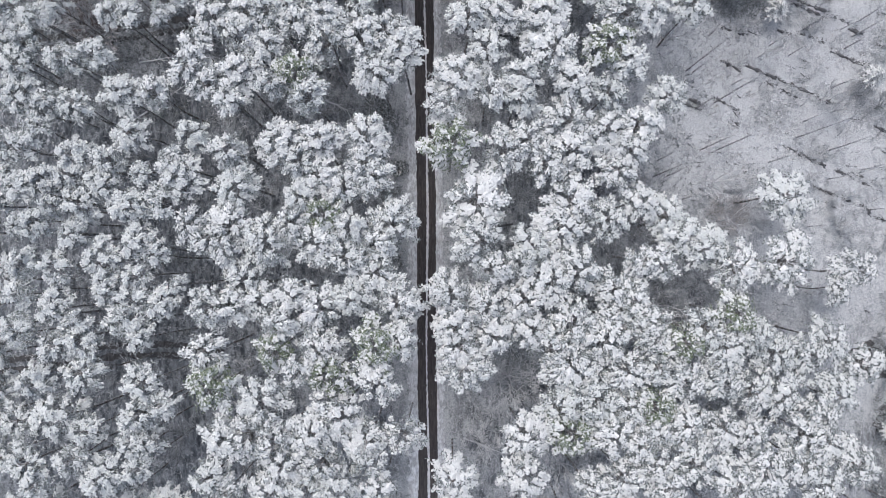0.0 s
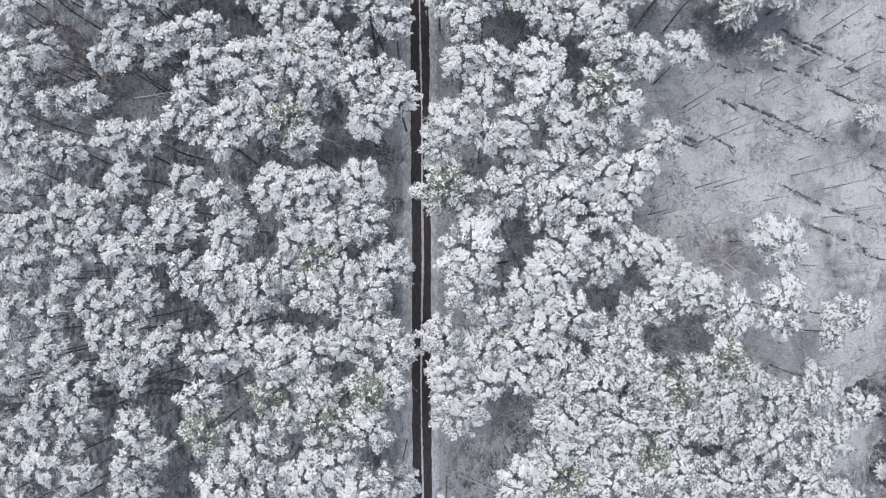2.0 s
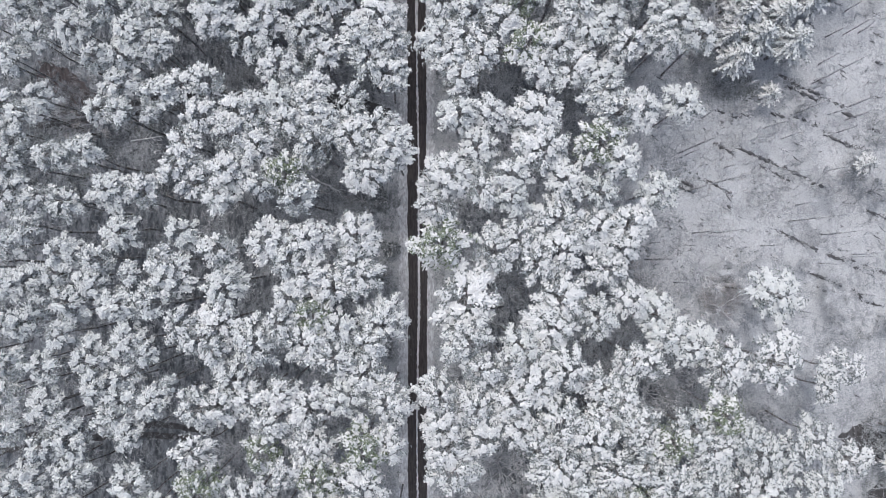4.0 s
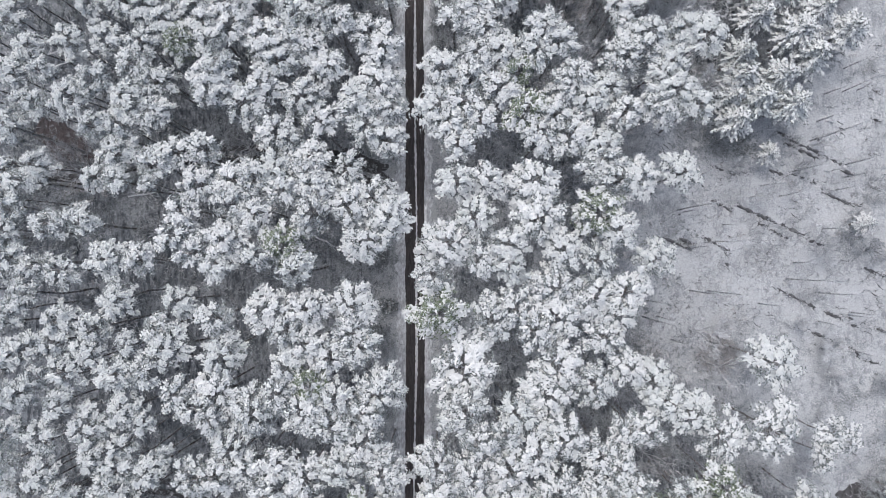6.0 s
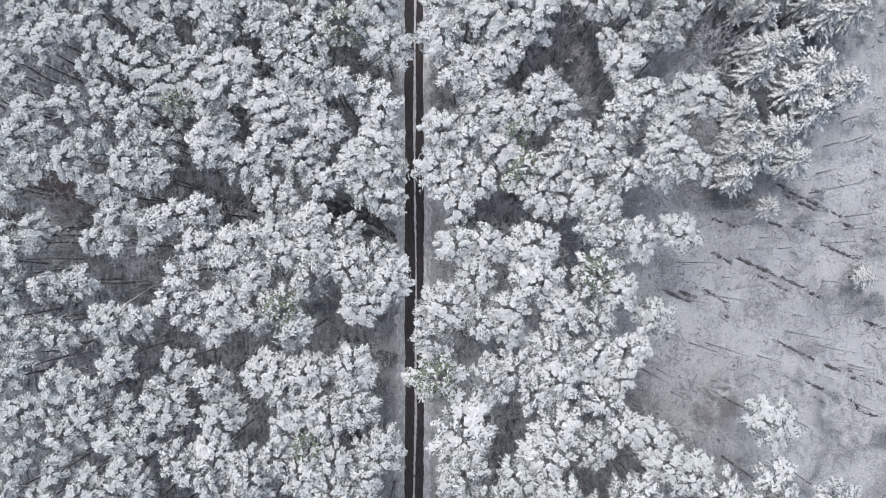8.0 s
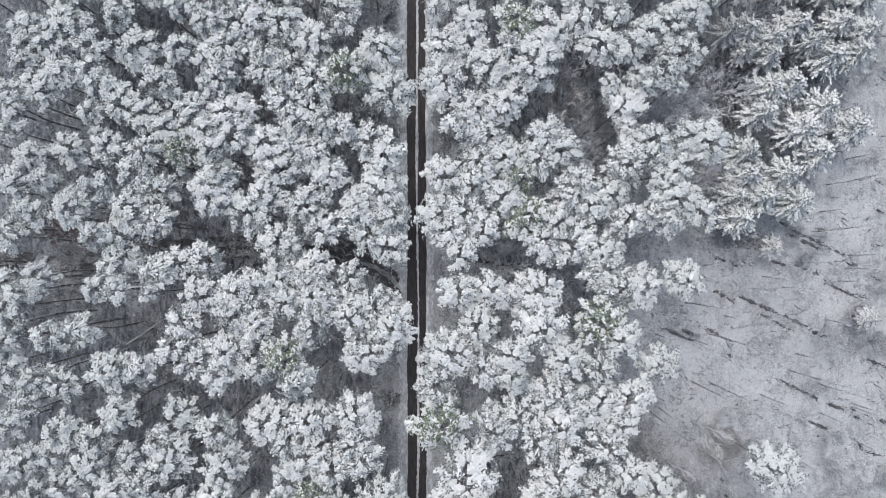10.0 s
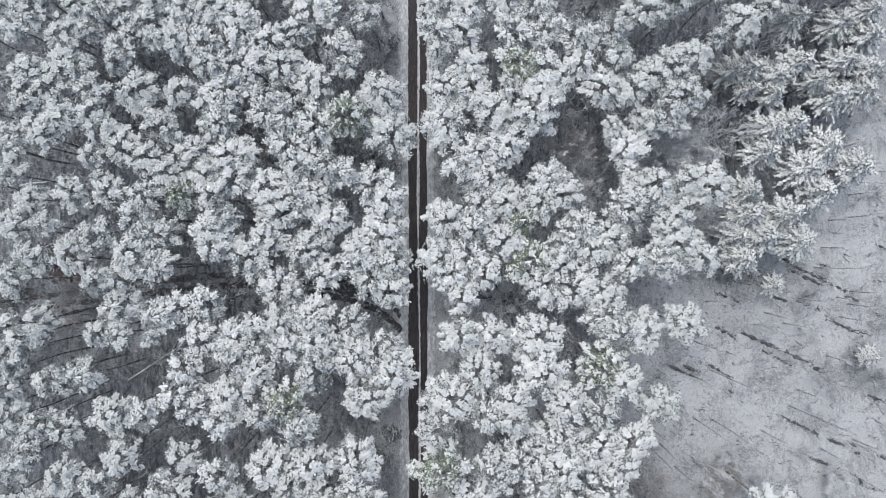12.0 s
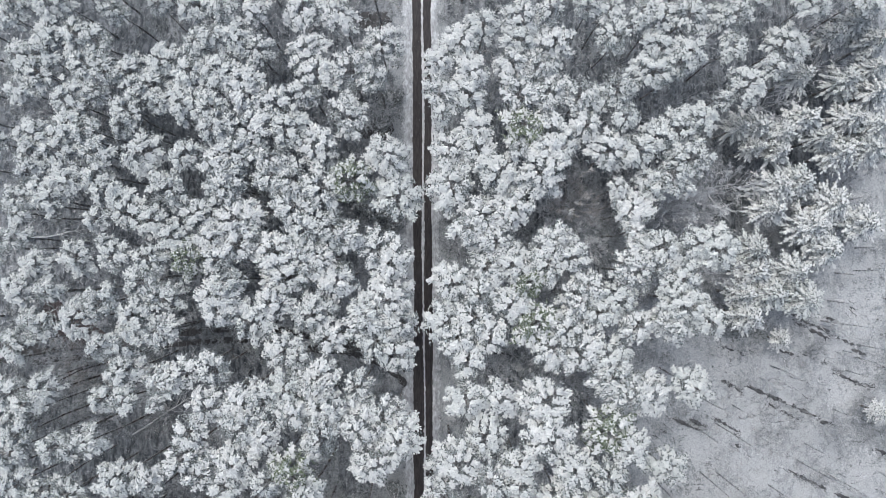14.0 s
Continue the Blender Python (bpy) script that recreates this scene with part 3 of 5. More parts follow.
plant_pines([
    (18.3, -18.8, 15.8, 2.6), (19.5, -23.4, 15.8, 2.6), (21.4, -19.7, 15.7, 2.0), (22.7, -18.5, 15.6, 2.2),
    (23.3, -21.6, 15.6, 2.4), (24.5, -24.5, 15.6, 2.6), (27.1, -21.6, 15.5, 2.4), (30.9, -18.1, 15.3, 2.5),
    (31.5, -24.2, 15.4, 2.6), (34.1, -18.6, 15.2, 2.1), (35.3, -22.3, 15.2, 3.1), (39.3, -21.9, 15.0, 2.3),
    (39.4, -18.7, 14.8, 2.6), (41.7, -23.7, 15.0, 2.6), (42.6, -19.6, 14.7, 2.6), (45.3, -21.9, 14.8, 2.3),
    (47.7, -23.7, 11.0, 2.0), (-46.9, -6.3, 17.6, 1.7), (-46.3, -7.2, 17.6, 1.7), (-45.0, -12.7, 17.5, 2.3),
    (-42.6, -8.4, 17.6, 2.2), (-42.5, -16.6, 17.5, 3.1),
])
plant_pines([
    (-40.5, -6.3, 17.6, 1.7), (-39.9, -7.8, 17.6, 2.3), (-39.8, -11.4, 17.6, 2.5), (-39.4, -17.8, 17.6, 2.0),
    (-33.7, -7.8, 17.7, 1.9), (-33.2, -12.6, 18.0, 2.6), (-33.2, -15.9, 18.0, 2.2), (-30.8, -14.9, 18.3, 1.7),
    (-26.5, -8.9, 18.2, 2.3), (-21.3, -17.9, 18.2, 2.5), (-20.2, -14.9, 18.2, 3.0), (-18.6, -6.3, 17.5, 1.9),
    (-16.4, -11.4, 17.6, 1.7), (-14.8, -18.0, 17.8, 2.5), (-14.3, -9.0, 17.6, 2.9), (-11.8, -16.1, 18.0, 3.1),
    (-8.0, -12.3, 19.1, 2.5), (-5.1, -8.1, 19.3, 1.9), (-4.9, -18.0, 17.7, 2.4), (0.9, -6.1, 17.5, 2.4),
    (1.2, -8.7, 17.4, 2.4), (1.6, -10.9, 17.2, 2.4),
])
plant_pines([
    (5.2, -7.8, 16.8, 2.2), (8.7, -6.7, 16.2, 2.3), (10.9, -8.9, 16.0, 2.5), (12.1, -15.3, 16.0, 2.5),
    (13.4, -6.1, 15.7, 2.6), (13.7, -11.0, 16.0, 3.0), (16.5, -14.7, 15.9, 2.7), (17.2, -8.3, 15.4, 2.9),
    (20.3, -15.1, 15.6, 2.2), (20.3, -11.7, 15.5, 2.6), (21.2, -6.8, 14.7, 2.0), (23.1, -6.1, 14.8, 1.8),
    (23.2, -11.1, 15.3, 1.7), (23.3, -8.0, 15.1, 2.1), (25.9, -12.9, 15.5, 2.6), (26.5, -17.9, 15.5, 2.4),
    (28.3, -6.7, 16.0, 2.0), (30.3, -13.0, 15.5, 2.2), (30.7, -8.6, 16.1, 2.5), (34.2, -13.6, 15.2, 2.6),
    (34.3, -7.9, 15.8, 2.0), (36.2, -9.6, 15.1, 2.4),
])
plant_pines([
    (37.7, -14.3, 14.7, 2.6), (40.7, -10.2, 13.9, 2.4), (41.5, -17.0, 14.5, 2.3), (43.4, -8.0, 13.7, 2.3),
    (43.6, -14.6, 14.1, 2.3), (48.3, -11.3, 11.0, 2.4), (-46.6, 4.3, 18.4, 1.5), (-46.5, -3.0, 17.8, 1.7),
    (-46.1, 0.1, 18.1, 2.0), (-44.3, 4.9, 18.7, 2.0), (-43.2, -4.5, 17.7, 2.3), (-42.5, -0.2, 18.0, 2.0),
    (-41.0, 3.4, 18.2, 1.7), (-37.9, 0.7, 17.6, 2.6), (-37.5, -2.6, 17.6, 2.0), (-35.6, -6.0, 17.6, 2.0),
    (-34.3, -3.6, 17.6, 2.0), (-34.2, 2.5, 17.7, 2.3), (-33.9, -1.1, 17.6, 1.7), (-32.1, 1.3, 17.6, 1.7),
    (-31.4, -4.2, 17.6, 2.2), (-29.5, -2.0, 17.6, 1.1),
])
plant_pines([
    (-28.6, 4.4, 17.4, 2.1), (-26.3, 3.2, 17.3, 2.3), (-25.8, -4.4, 17.9, 2.7), (-24.6, 2.0, 17.2, 1.7),
    (-24.3, 4.4, 17.3, 2.5), (-24.0, -4.4, 17.7, 2.2), (-22.3, -1.7, 16.8, 2.8), (-20.6, -3.9, 17.0, 1.9),
    (-19.6, 2.6, 17.5, 2.7), (-17.6, 4.7, 17.4, 1.9), (-17.2, -2.9, 17.3, 2.1), (-14.8, 2.9, 17.4, 2.5),
    (-14.0, -4.7, 17.6, 2.5), (-11.4, 0.9, 17.2, 2.1), (-11.1, 4.1, 17.2, 2.1), (-10.4, -3.5, 17.6, 2.2),
    (-8.1, 2.5, 16.9, 1.9), (-7.7, -0.8, 17.0, 2.6), (-6.5, 4.5, 16.8, 2.9), (-5.8, -3.8, 17.7, 2.7),
    (0.3, -2.9, 17.6, 2.6), (3.3, 2.6, 17.6, 2.5),
])
plant_pines([
    (4.2, -4.4, 17.1, 2.7), (4.5, -0.2, 17.3, 1.8), (7.7, 0.5, 16.5, 1.6), (8.0, -3.6, 16.4, 2.3),
    (8.7, 2.6, 16.3, 2.0), (11.1, -1.1, 16.3, 2.6), (12.8, 4.3, 15.4, 2.9), (14.2, -0.5, 15.7, 2.5),
    (17.5, 5.6, 14.8, 2.8), (17.8, -5.9, 14.7, 1.6), (18.8, -2.4, 14.3, 2.3), (20.6, -3.7, 14.3, 2.2),
    (22.0, 0.8, 14.4, 2.0), (23.9, 0.2, 14.4, 2.0), (25.0, 5.7, 13.4, 2.4), (26.9, 3.4, 14.2, 2.3),
    (28.7, 2.1, 14.4, 2.7), (32.4, 0.2, 15.3, 2.9), (37.9, 0.7, 14.5, 2.8), (44.4, -2.5, 14.2, 1.6),
    (46.0, -0.4, 14.4, 2.1), (-47.8, 13.0, 17.3, 2.3),
])
plant_pines([
    (-47.1, 8.6, 17.7, 2.0), (-45.5, 15.2, 17.2, 1.9), (-44.7, 9.6, 17.3, 2.1), (-42.8, 6.4, 18.3, 1.4),
    (-41.9, 10.0, 16.8, 2.3), (-41.6, 12.2, 16.9, 2.3), (-40.7, 6.8, 17.6, 2.4), (-37.9, 8.7, 17.4, 2.2),
    (-37.4, 11.5, 17.2, 2.0), (-35.3, 14.8, 17.0, 2.5), (-34.8, 6.8, 17.9, 2.5), (-33.8, 9.9, 17.5, 1.4),
    (-32.1, 6.8, 17.8, 2.0), (-30.7, 11.7, 16.9, 1.9), (-29.5, 9.3, 17.4, 2.7), (-28.8, 14.5, 16.5, 2.2),
    (-24.3, 12.8, 17.0, 1.9), (-23.5, 9.0, 17.2, 2.5), (-18.9, 13.4, 17.2, 2.7), (-16.4, 11.8, 17.2, 1.9),
    (-16.3, 7.5, 17.3, 2.1), (-14.5, 10.0, 17.1, 1.8),
])
plant_pines([
    (-14.5, 13.8, 17.4, 2.4), (-11.8, 8.8, 17.0, 2.2), (-9.6, 14.6, 17.2, 2.7), (-9.0, 11.5, 17.1, 1.9),
    (-8.7, 10.0, 17.0, 2.1), (-0.4, 17.7, 16.8, 2.2), (2.8, 7.7, 15.8, 3.8), (5.9, 13.0, 16.2, 2.5),
    (8.8, 14.3, 15.7, 2.0), (10.7, 11.5, 15.4, 2.0), (13.0, 16.3, 15.3, 2.4), (13.3, 13.2, 15.3, 2.7),
    (13.6, 7.8, 15.2, 2.6), (17.9, 15.8, 14.7, 2.8), (18.8, 11.0, 14.7, 2.0), (20.8, 13.3, 14.6, 2.5),
    (21.5, 15.9, 14.5, 2.3), (21.5, 7.6, 14.2, 2.3), (38.4, 8.0, 13.8, 3.1), (-48.3, 28.7, 17.1, 2.1),
    (-47.9, 22.3, 17.5, 2.5), (-47.7, 25.8, 17.4, 1.2),
])
plant_pines([
    (-47.2, 18.6, 17.4, 2.4), (-46.6, 24.4, 17.5, 1.7), (-46.0, 27.7, 17.2, 1.7), (-44.6, 29.5, 17.0, 2.2),
    (-43.9, 18.3, 17.3, 1.8), (-42.6, 23.0, 17.3, 1.9), (-41.3, 18.0, 17.2, 2.3), (-39.5, 23.4, 17.1, 2.2),
    (-37.8, 28.2, 16.8, 1.7), (-36.6, 19.0, 17.1, 2.7), (-35.7, 27.9, 16.8, 1.7), (-32.7, 19.1, 16.9, 2.1),
    (-32.3, 27.6, 16.7, 1.1), (-31.5, 29.8, 16.6, 2.2), (-29.0, 21.9, 16.9, 2.2), (-28.4, 24.7, 17.0, 2.1),
    (-26.8, 20.0, 16.9, 2.2), (-26.2, 27.5, 17.0, 2.3), (-24.5, 18.8, 17.1, 1.9), (-23.5, 21.1, 17.3, 2.5),
    (-23.0, 25.2, 17.2, 2.4), (-22.8, 28.1, 17.1, 2.3),
])
plant_pines([
    (-20.3, 28.1, 17.1, 1.7), (-20.2, 24.5, 17.4, 2.2), (-19.2, 19.8, 18.6, 1.5), (-17.8, 29.4, 16.8, 2.2),
    (-17.1, 26.7, 17.5, 1.8), (-15.3, 18.3, 18.8, 1.9), (-14.7, 28.8, 16.9, 2.3), (-14.3, 27.4, 17.2, 2.3),
    (-13.6, 24.3, 17.9, 2.4), (-9.7, 25.2, 17.2, 2.3), (-10.3, 29.5, 16.1, 1.9), (-7.9, 21.4, 17.4, 2.7),
    (-7.3, 26.4, 16.5, 2.1), (-5.3, 23.7, 17.2, 2.3), (-5.6, 27.3, 15.9, 1.1), (0.6, 21.4, 16.5, 2.7),
    (2.1, 28.4, 16.0, 2.2), (4.2, 24.0, 16.0, 2.3), (4.6, 19.6, 16.3, 1.8), (5.3, 28.5, 16.1, 2.1),
    (7.7, 21.4, 16.5, 2.2), (7.8, 19.1, 16.3, 2.0),
])
plant_pines([
    (10.3, 28.1, 16.5, 2.6), (11.1, 24.0, 17.0, 2.8), (14.1, 20.6, 16.1, 2.3), (17.9, 19.5, 15.3, 1.9),
    (19.8, 28.6, 16.0, 2.3), (20.3, 22.9, 16.0, 2.2), (22.5, 29.2, 15.6, 2.4), (25.3, 19.8, 13.0, 2.4),
    (27.7, 29.6, 15.3, 2.2), (-47.9, 34.0, 16.8, 2.2), (-47.7, 39.6, 16.4, 2.2), (-46.0, 36.5, 16.9, 1.7),
    (-44.3, 36.2, 17.1, 1.6), (-44.3, 39.9, 16.8, 1.8), (-40.8, 37.2, 17.5, 2.7), (-38.2, 38.8, 17.2, 1.9),
    (-38.2, 33.8, 17.1, 1.9), (-35.4, 34.1, 16.5, 2.2), (-35.3, 37.2, 16.3, 2.7), (-34.2, 40.9, 15.9, 2.0),
    (-32.6, 35.6, 15.9, 2.2), (-31.8, 39.0, 15.7, 2.2),
])
plant_pines([
    (-31.7, 35.8, 15.8, 1.7), (-28.8, 31.1, 16.5, 2.0), (-26.0, 31.4, 16.6, 2.1), (-25.8, 39.5, 17.3, 2.8),
    (-25.0, 37.7, 17.1, 2.0), (-24.4, 41.0, 17.0, 1.7), (-22.2, 36.7, 16.2, 2.6), (-19.8, 38.5, 15.8, 2.3),
    (-18.4, 33.3, 16.1, 2.5), (-18.0, 41.7, 15.8, 2.2), (-16.6, 32.6, 16.2, 1.3), (-15.4, 37.3, 15.7, 2.8),
    (-14.5, 30.3, 16.3, 2.1), (-13.5, 34.8, 15.8, 1.7), (-12.3, 41.4, 15.7, 2.0), (-9.7, 36.0, 15.6, 1.7),
    (-9.1, 37.4, 15.6, 2.2), (-8.2, 34.8, 15.3, 2.2), (-6.6, 39.3, 15.4, 2.7), (-6.0, 33.2, 14.7, 2.4),
    (-5.3, 36.6, 15.1, 2.0), (-0.3, 36.7, 15.3, 2.5),
])
plant_pines([
    (0.4, 41.2, 15.4, 2.0), (1.0, 34.9, 15.4, 2.2), (2.2, 32.5, 15.6, 2.0), (2.8, 37.5, 15.5, 2.1),
    (3.4, 40.0, 15.4, 1.9), (4.7, 35.0, 15.6, 1.9), (6.6, 38.8, 15.4, 2.2), (11.7, 33.8, 15.6, 2.4),
    (13.0, 36.2, 15.3, 2.0), (14.8, 33.8, 15.4, 2.5), (14.9, 39.4, 14.8, 2.3), (15.5, 40.9, 14.6, 1.9),
    (16.9, 37.9, 14.9, 1.9), (17.9, 30.8, 15.8, 2.0), (18.6, 32.6, 15.5, 2.5), (19.4, 39.5, 14.7, 2.3),
    (21.2, 36.4, 15.2, 2.0), (25.3, 37.1, 16.1, 2.2), (26.5, 39.0, 16.3, 2.7), (29.0, 37.1, 16.0, 2.0),
    (-48.7, 50.3, 15.2, 2.1), (-48.7, 48.5, 15.2, 1.6),
])
plant_pines([
    (-48.5, 45.8, 15.4, 1.6), (-47.6, 53.2, 15.1, 1.9), (-46.2, 43.0, 15.9, 2.3), (-45.6, 50.3, 15.2, 2.4),
    (-43.4, 52.6, 15.1, 2.6), (-41.8, 43.7, 16.0, 2.3), (-40.0, 52.9, 15.0, 2.1), (-39.8, 48.1, 15.2, 1.6),
    (-39.0, 50.7, 15.0, 2.3), (-39.0, 45.3, 15.5, 1.1), (-37.5, 43.7, 15.8, 2.0), (-36.2, 48.8, 14.9, 2.6),
    (-33.8, 47.9, 15.0, 2.3), (-33.7, 43.7, 15.9, 2.2), (-32.2, 51.1, 15.2, 2.6), (-31.2, 46.0, 15.9, 2.2),
    (-28.3, 48.5, 15.4, 2.5), (-26.8, 46.0, 15.9, 2.3), (-25.9, 52.7, 15.5, 2.6), (-25.6, 43.5, 16.5, 1.6),
    (-25.1, 51.7, 15.5, 2.2), (-24.4, 47.9, 15.7, 2.6),
])
plant_pines([
    (-23.6, 45.4, 16.0, 2.2), (-20.0, 53.0, 15.7, 2.0), (-19.9, 44.2, 15.8, 2.7), (-17.5, 52.4, 15.8, 2.5),
    (-17.4, 49.6, 15.9, 2.2), (-16.8, 43.6, 15.6, 2.5), (-16.1, 47.0, 15.9, 1.6), (-14.8, 43.9, 15.5, 2.2),
    (-14.2, 51.7, 16.2, 2.2), (-12.9, 47.1, 16.1, 2.3), (-11.6, 46.1, 16.1, 1.8), (-8.0, 44.9, 15.4, 2.0),
    (-6.6, 43.7, 15.3, 2.4), (-6.2, 50.7, 15.2, 2.9), (0.2, 52.0, 15.2, 3.0), (2.1, 47.2, 15.2, 1.7),
    (4.0, 48.5, 15.2, 2.6), (4.1, 43.1, 15.2, 2.9), (5.2, 53.3, 15.5, 2.2), (5.3, 45.7, 15.1, 2.6),
    (7.1, 49.8, 15.7, 2.1), (7.3, 43.2, 15.3, 2.2),
])
plant_pines([
    (10.0, 53.1, 17.0, 2.7), (11.0, 43.5, 15.6, 2.0), (11.8, 45.4, 16.1, 2.4), (13.5, 44.3, 15.6, 2.0),
    (21.2, 42.7, 15.2, 2.6), 
    (23.0, 43.3, 15.4, 2.2), (23.6, 45.2, 15.5, 2.3),
    (25.0, 53.8, 15.0, 2.4), (25.9, 42.1, 15.9, 2.2), (27.3, 45.8, 15.7, 1.9),
    (30.1, 45.3, 15.8, 2.7), (-49.3, 62.9, 14.7, 2.0), (-47.4, 55.3, 15.0, 2.1), (-47.2, 57.5, 14.8, 2.3),
    (-46.9, 64.7, 14.6, 2.3), (-44.6, 55.8, 14.9, 2.4),
])
plant_pines([
    (-44.2, 58.4, 14.6, 2.4), (-43.7, 61.5, 14.5, 2.5), (-41.9, 65.8, 14.3, 2.4), (-41.6, 58.2, 14.6, 1.8),
    (-40.5, 62.4, 14.4, 1.5), (-40.1, 55.6, 14.9, 1.9), (-40.1, 65.1, 14.1, 1.8), (-37.4, 58.6, 14.7, 1.6),
    (-37.1, 64.9, 13.7, 2.4), (-36.9, 60.5, 14.4, 2.3), (-35.0, 55.9, 14.8, 2.9), (-34.2, 63.4, 14.0, 2.3),
    (-33.2, 61.2, 14.8, 1.6), (-29.8, 60.9, 15.3, 2.6), (-29.8, 55.5, 15.2, 2.0), (-29.7, 64.9, 15.0, 2.1),
    (-27.2, 60.5, 15.3, 2.1), (-26.9, 58.0, 15.3, 2.2), (-26.6, 54.6, 15.4, 2.1), (-26.4, 64.5, 15.1, 2.1),
    (-26.1, 65.2, 15.1, 2.1), (-25.9, 59.1, 15.3, 2.2),
])
plant_pines([
    (-24.6, 55.4, 15.4, 2.2), (-24.0, 63.6, 15.1, 2.6), (-22.8, 62.1, 15.2, 2.1), (-22.8, 58.6, 15.3, 2.8),
    (-20.1, 54.8, 15.6, 2.5), (-19.7, 61.1, 15.1, 2.1), (-18.3, 58.2, 15.3, 2.4), (-16.6, 62.7, 14.6, 1.9),
    (-15.5, 64.8, 14.0, 2.7), (-15.0, 55.9, 15.6, 2.6), (-12.0, 59.9, 14.9, 2.6), (-11.6, 65.3, 14.3, 2.7),
    (-8.9, 64.1, 14.4, 1.6), (-6.8, 55.3, 16.2, 2.9), (-1.2, 62.4, 14.7, 2.5), (-1.0, 60.1, 14.6, 1.3),
    (-0.2, 56.5, 14.1, 2.5), (2.0, 62.6, 14.8, 2.3), (2.6, 64.9, 14.8, 2.6), (3.0, 58.5, 14.7, 2.3),
    (3.3, 56.2, 14.8, 2.3), (4.6, 54.4, 15.3, 1.9),
])
plant_pines([
    (7.7, 56.1, 15.7, 1.2), (7.7, 62.3, 15.1, 2.6), (10.8, 55.3, 16.3, 2.5), (10.9, 62.7, 14.9, 2.3),
    (11.2, 58.4, 15.4, 2.5), (12.8, 57.2, 15.4, 1.9), (14.8, 62.8, 14.8, 2.9), (15.4, 59.2, 15.0, 2.3),
    (18.2, 56.4, 14.9, 2.6), (18.7, 63.4, 14.9, 2.8), (19.6, 60.0, 15.0, 1.6), (21.2, 56.4, 15.0, 2.3),
    (23.0, 65.3, 15.1, 2.6), (23.7, 57.8, 15.1, 2.2), (25.5, 65.9, 15.4, 1.9), (25.6, 58.5, 15.2, 3.1),
    (26.9, 55.4, 15.1, 2.8), (28.0, 59.7, 15.5, 2.2), (30.3, 61.6, 16.0, 1.2), (32.7, 63.5, 16.2, 2.6),
    (-50.4, 71.2, 14.9, 1.8), (-49.4, 72.5, 14.9, 1.6),
])
plant_pines([
    (-49.4, 66.4, 14.7, 1.8), (-46.9, 66.8, 14.6, 2.0), (-46.3, 69.0, 14.6, 2.4), (-43.2, 69.1, 14.5, 2.4),
    (-40.6, 68.3, 14.2, 1.9), (-39.4, 72.4, 14.5, 1.4), (-38.4, 71.8, 14.4, 1.6), (-33.5, 72.4, 14.6, 1.4),
    (-32.9, 66.1, 14.2, 2.4), (-29.2, 68.2, 14.8, 2.1), (-28.9, 72.4, 14.8, 2.3), (-27.1, 69.1, 14.8, 2.1),
    (-26.0, 72.1, 14.8, 1.8), (-24.4, 68.9, 14.7, 2.6), (-22.6, 71.9, 14.5, 2.0), (-22.4, 67.5, 14.5, 2.1),
    (-17.2, 72.5, 14.0, 2.3), (-16.9, 67.6, 13.6, 2.7), (-13.0, 72.2, 14.0, 2.9), (-8.3, 68.5, 13.4, 3.1),
    (-1.2, 66.3, 14.3, 2.3), (1.3, 68.8, 13.8, 2.7),
])
plant_pines([
    (3.6, 71.0, 14.1, 2.4), (6.8, 66.3, 14.6, 2.3), (7.8, 71.6, 14.3, 2.4), (7.8, 68.9, 14.3, 2.3),
    (10.4, 66.1, 14.4, 2.7), (11.3, 72.3, 14.2, 2.0), (12.0, 69.1, 14.0, 2.7), (15.5, 72.6, 14.4, 1.6),
    (18.0, 72.5, 14.6, 1.9), (18.6, 69.3, 14.7, 2.3), (21.8, 72.1, 14.9, 2.1), (23.6, 67.9, 15.1, 2.1),
    (23.7, 71.5, 15.0, 2.4), (26.8, 71.5, 15.0, 2.6), (26.8, 67.5, 15.4, 2.6), (31.9, 68.1, 15.2, 2.0),
    (32.3, 71.8, 14.3, 3.0), (37.1, 66.2, 13.7, 1.7), (38.9, 69.4, 12.9, 3.1),
])
plant_thin_pines([
    (13.3, -18.1, 16.0, 3.0), (-25.6, -13.0, 18.9, 2.9), (-19.2, -9.0, 17.6, 2.4), (-13.0, -11.9, 17.9, 2.8),
    (-8.0, -8.4, 19.9, 2.8), (22.8, -15.4, 15.5, 2.9), (26.3, -8.3, 15.5, 2.4), (-13.8, 5.6, 17.4, 2.3),
    (31.8, -5.1, 16.4, 2.8), (0.2, 13.4, 17.3, 3.1), (-16.6, 20.6, 19.0, 2.6), (18.1, 24.9, 16.5, 2.9),
    (9.1, 41.3, 15.4, 2.1), (9.8, 36.8, 15.4, 2.6), (-29.0, 43.5, 16.6, 2.3), (-11.0, 52.3, 17.0, 2.7),
    (8.4, 59.1, 15.3, 2.8),
])
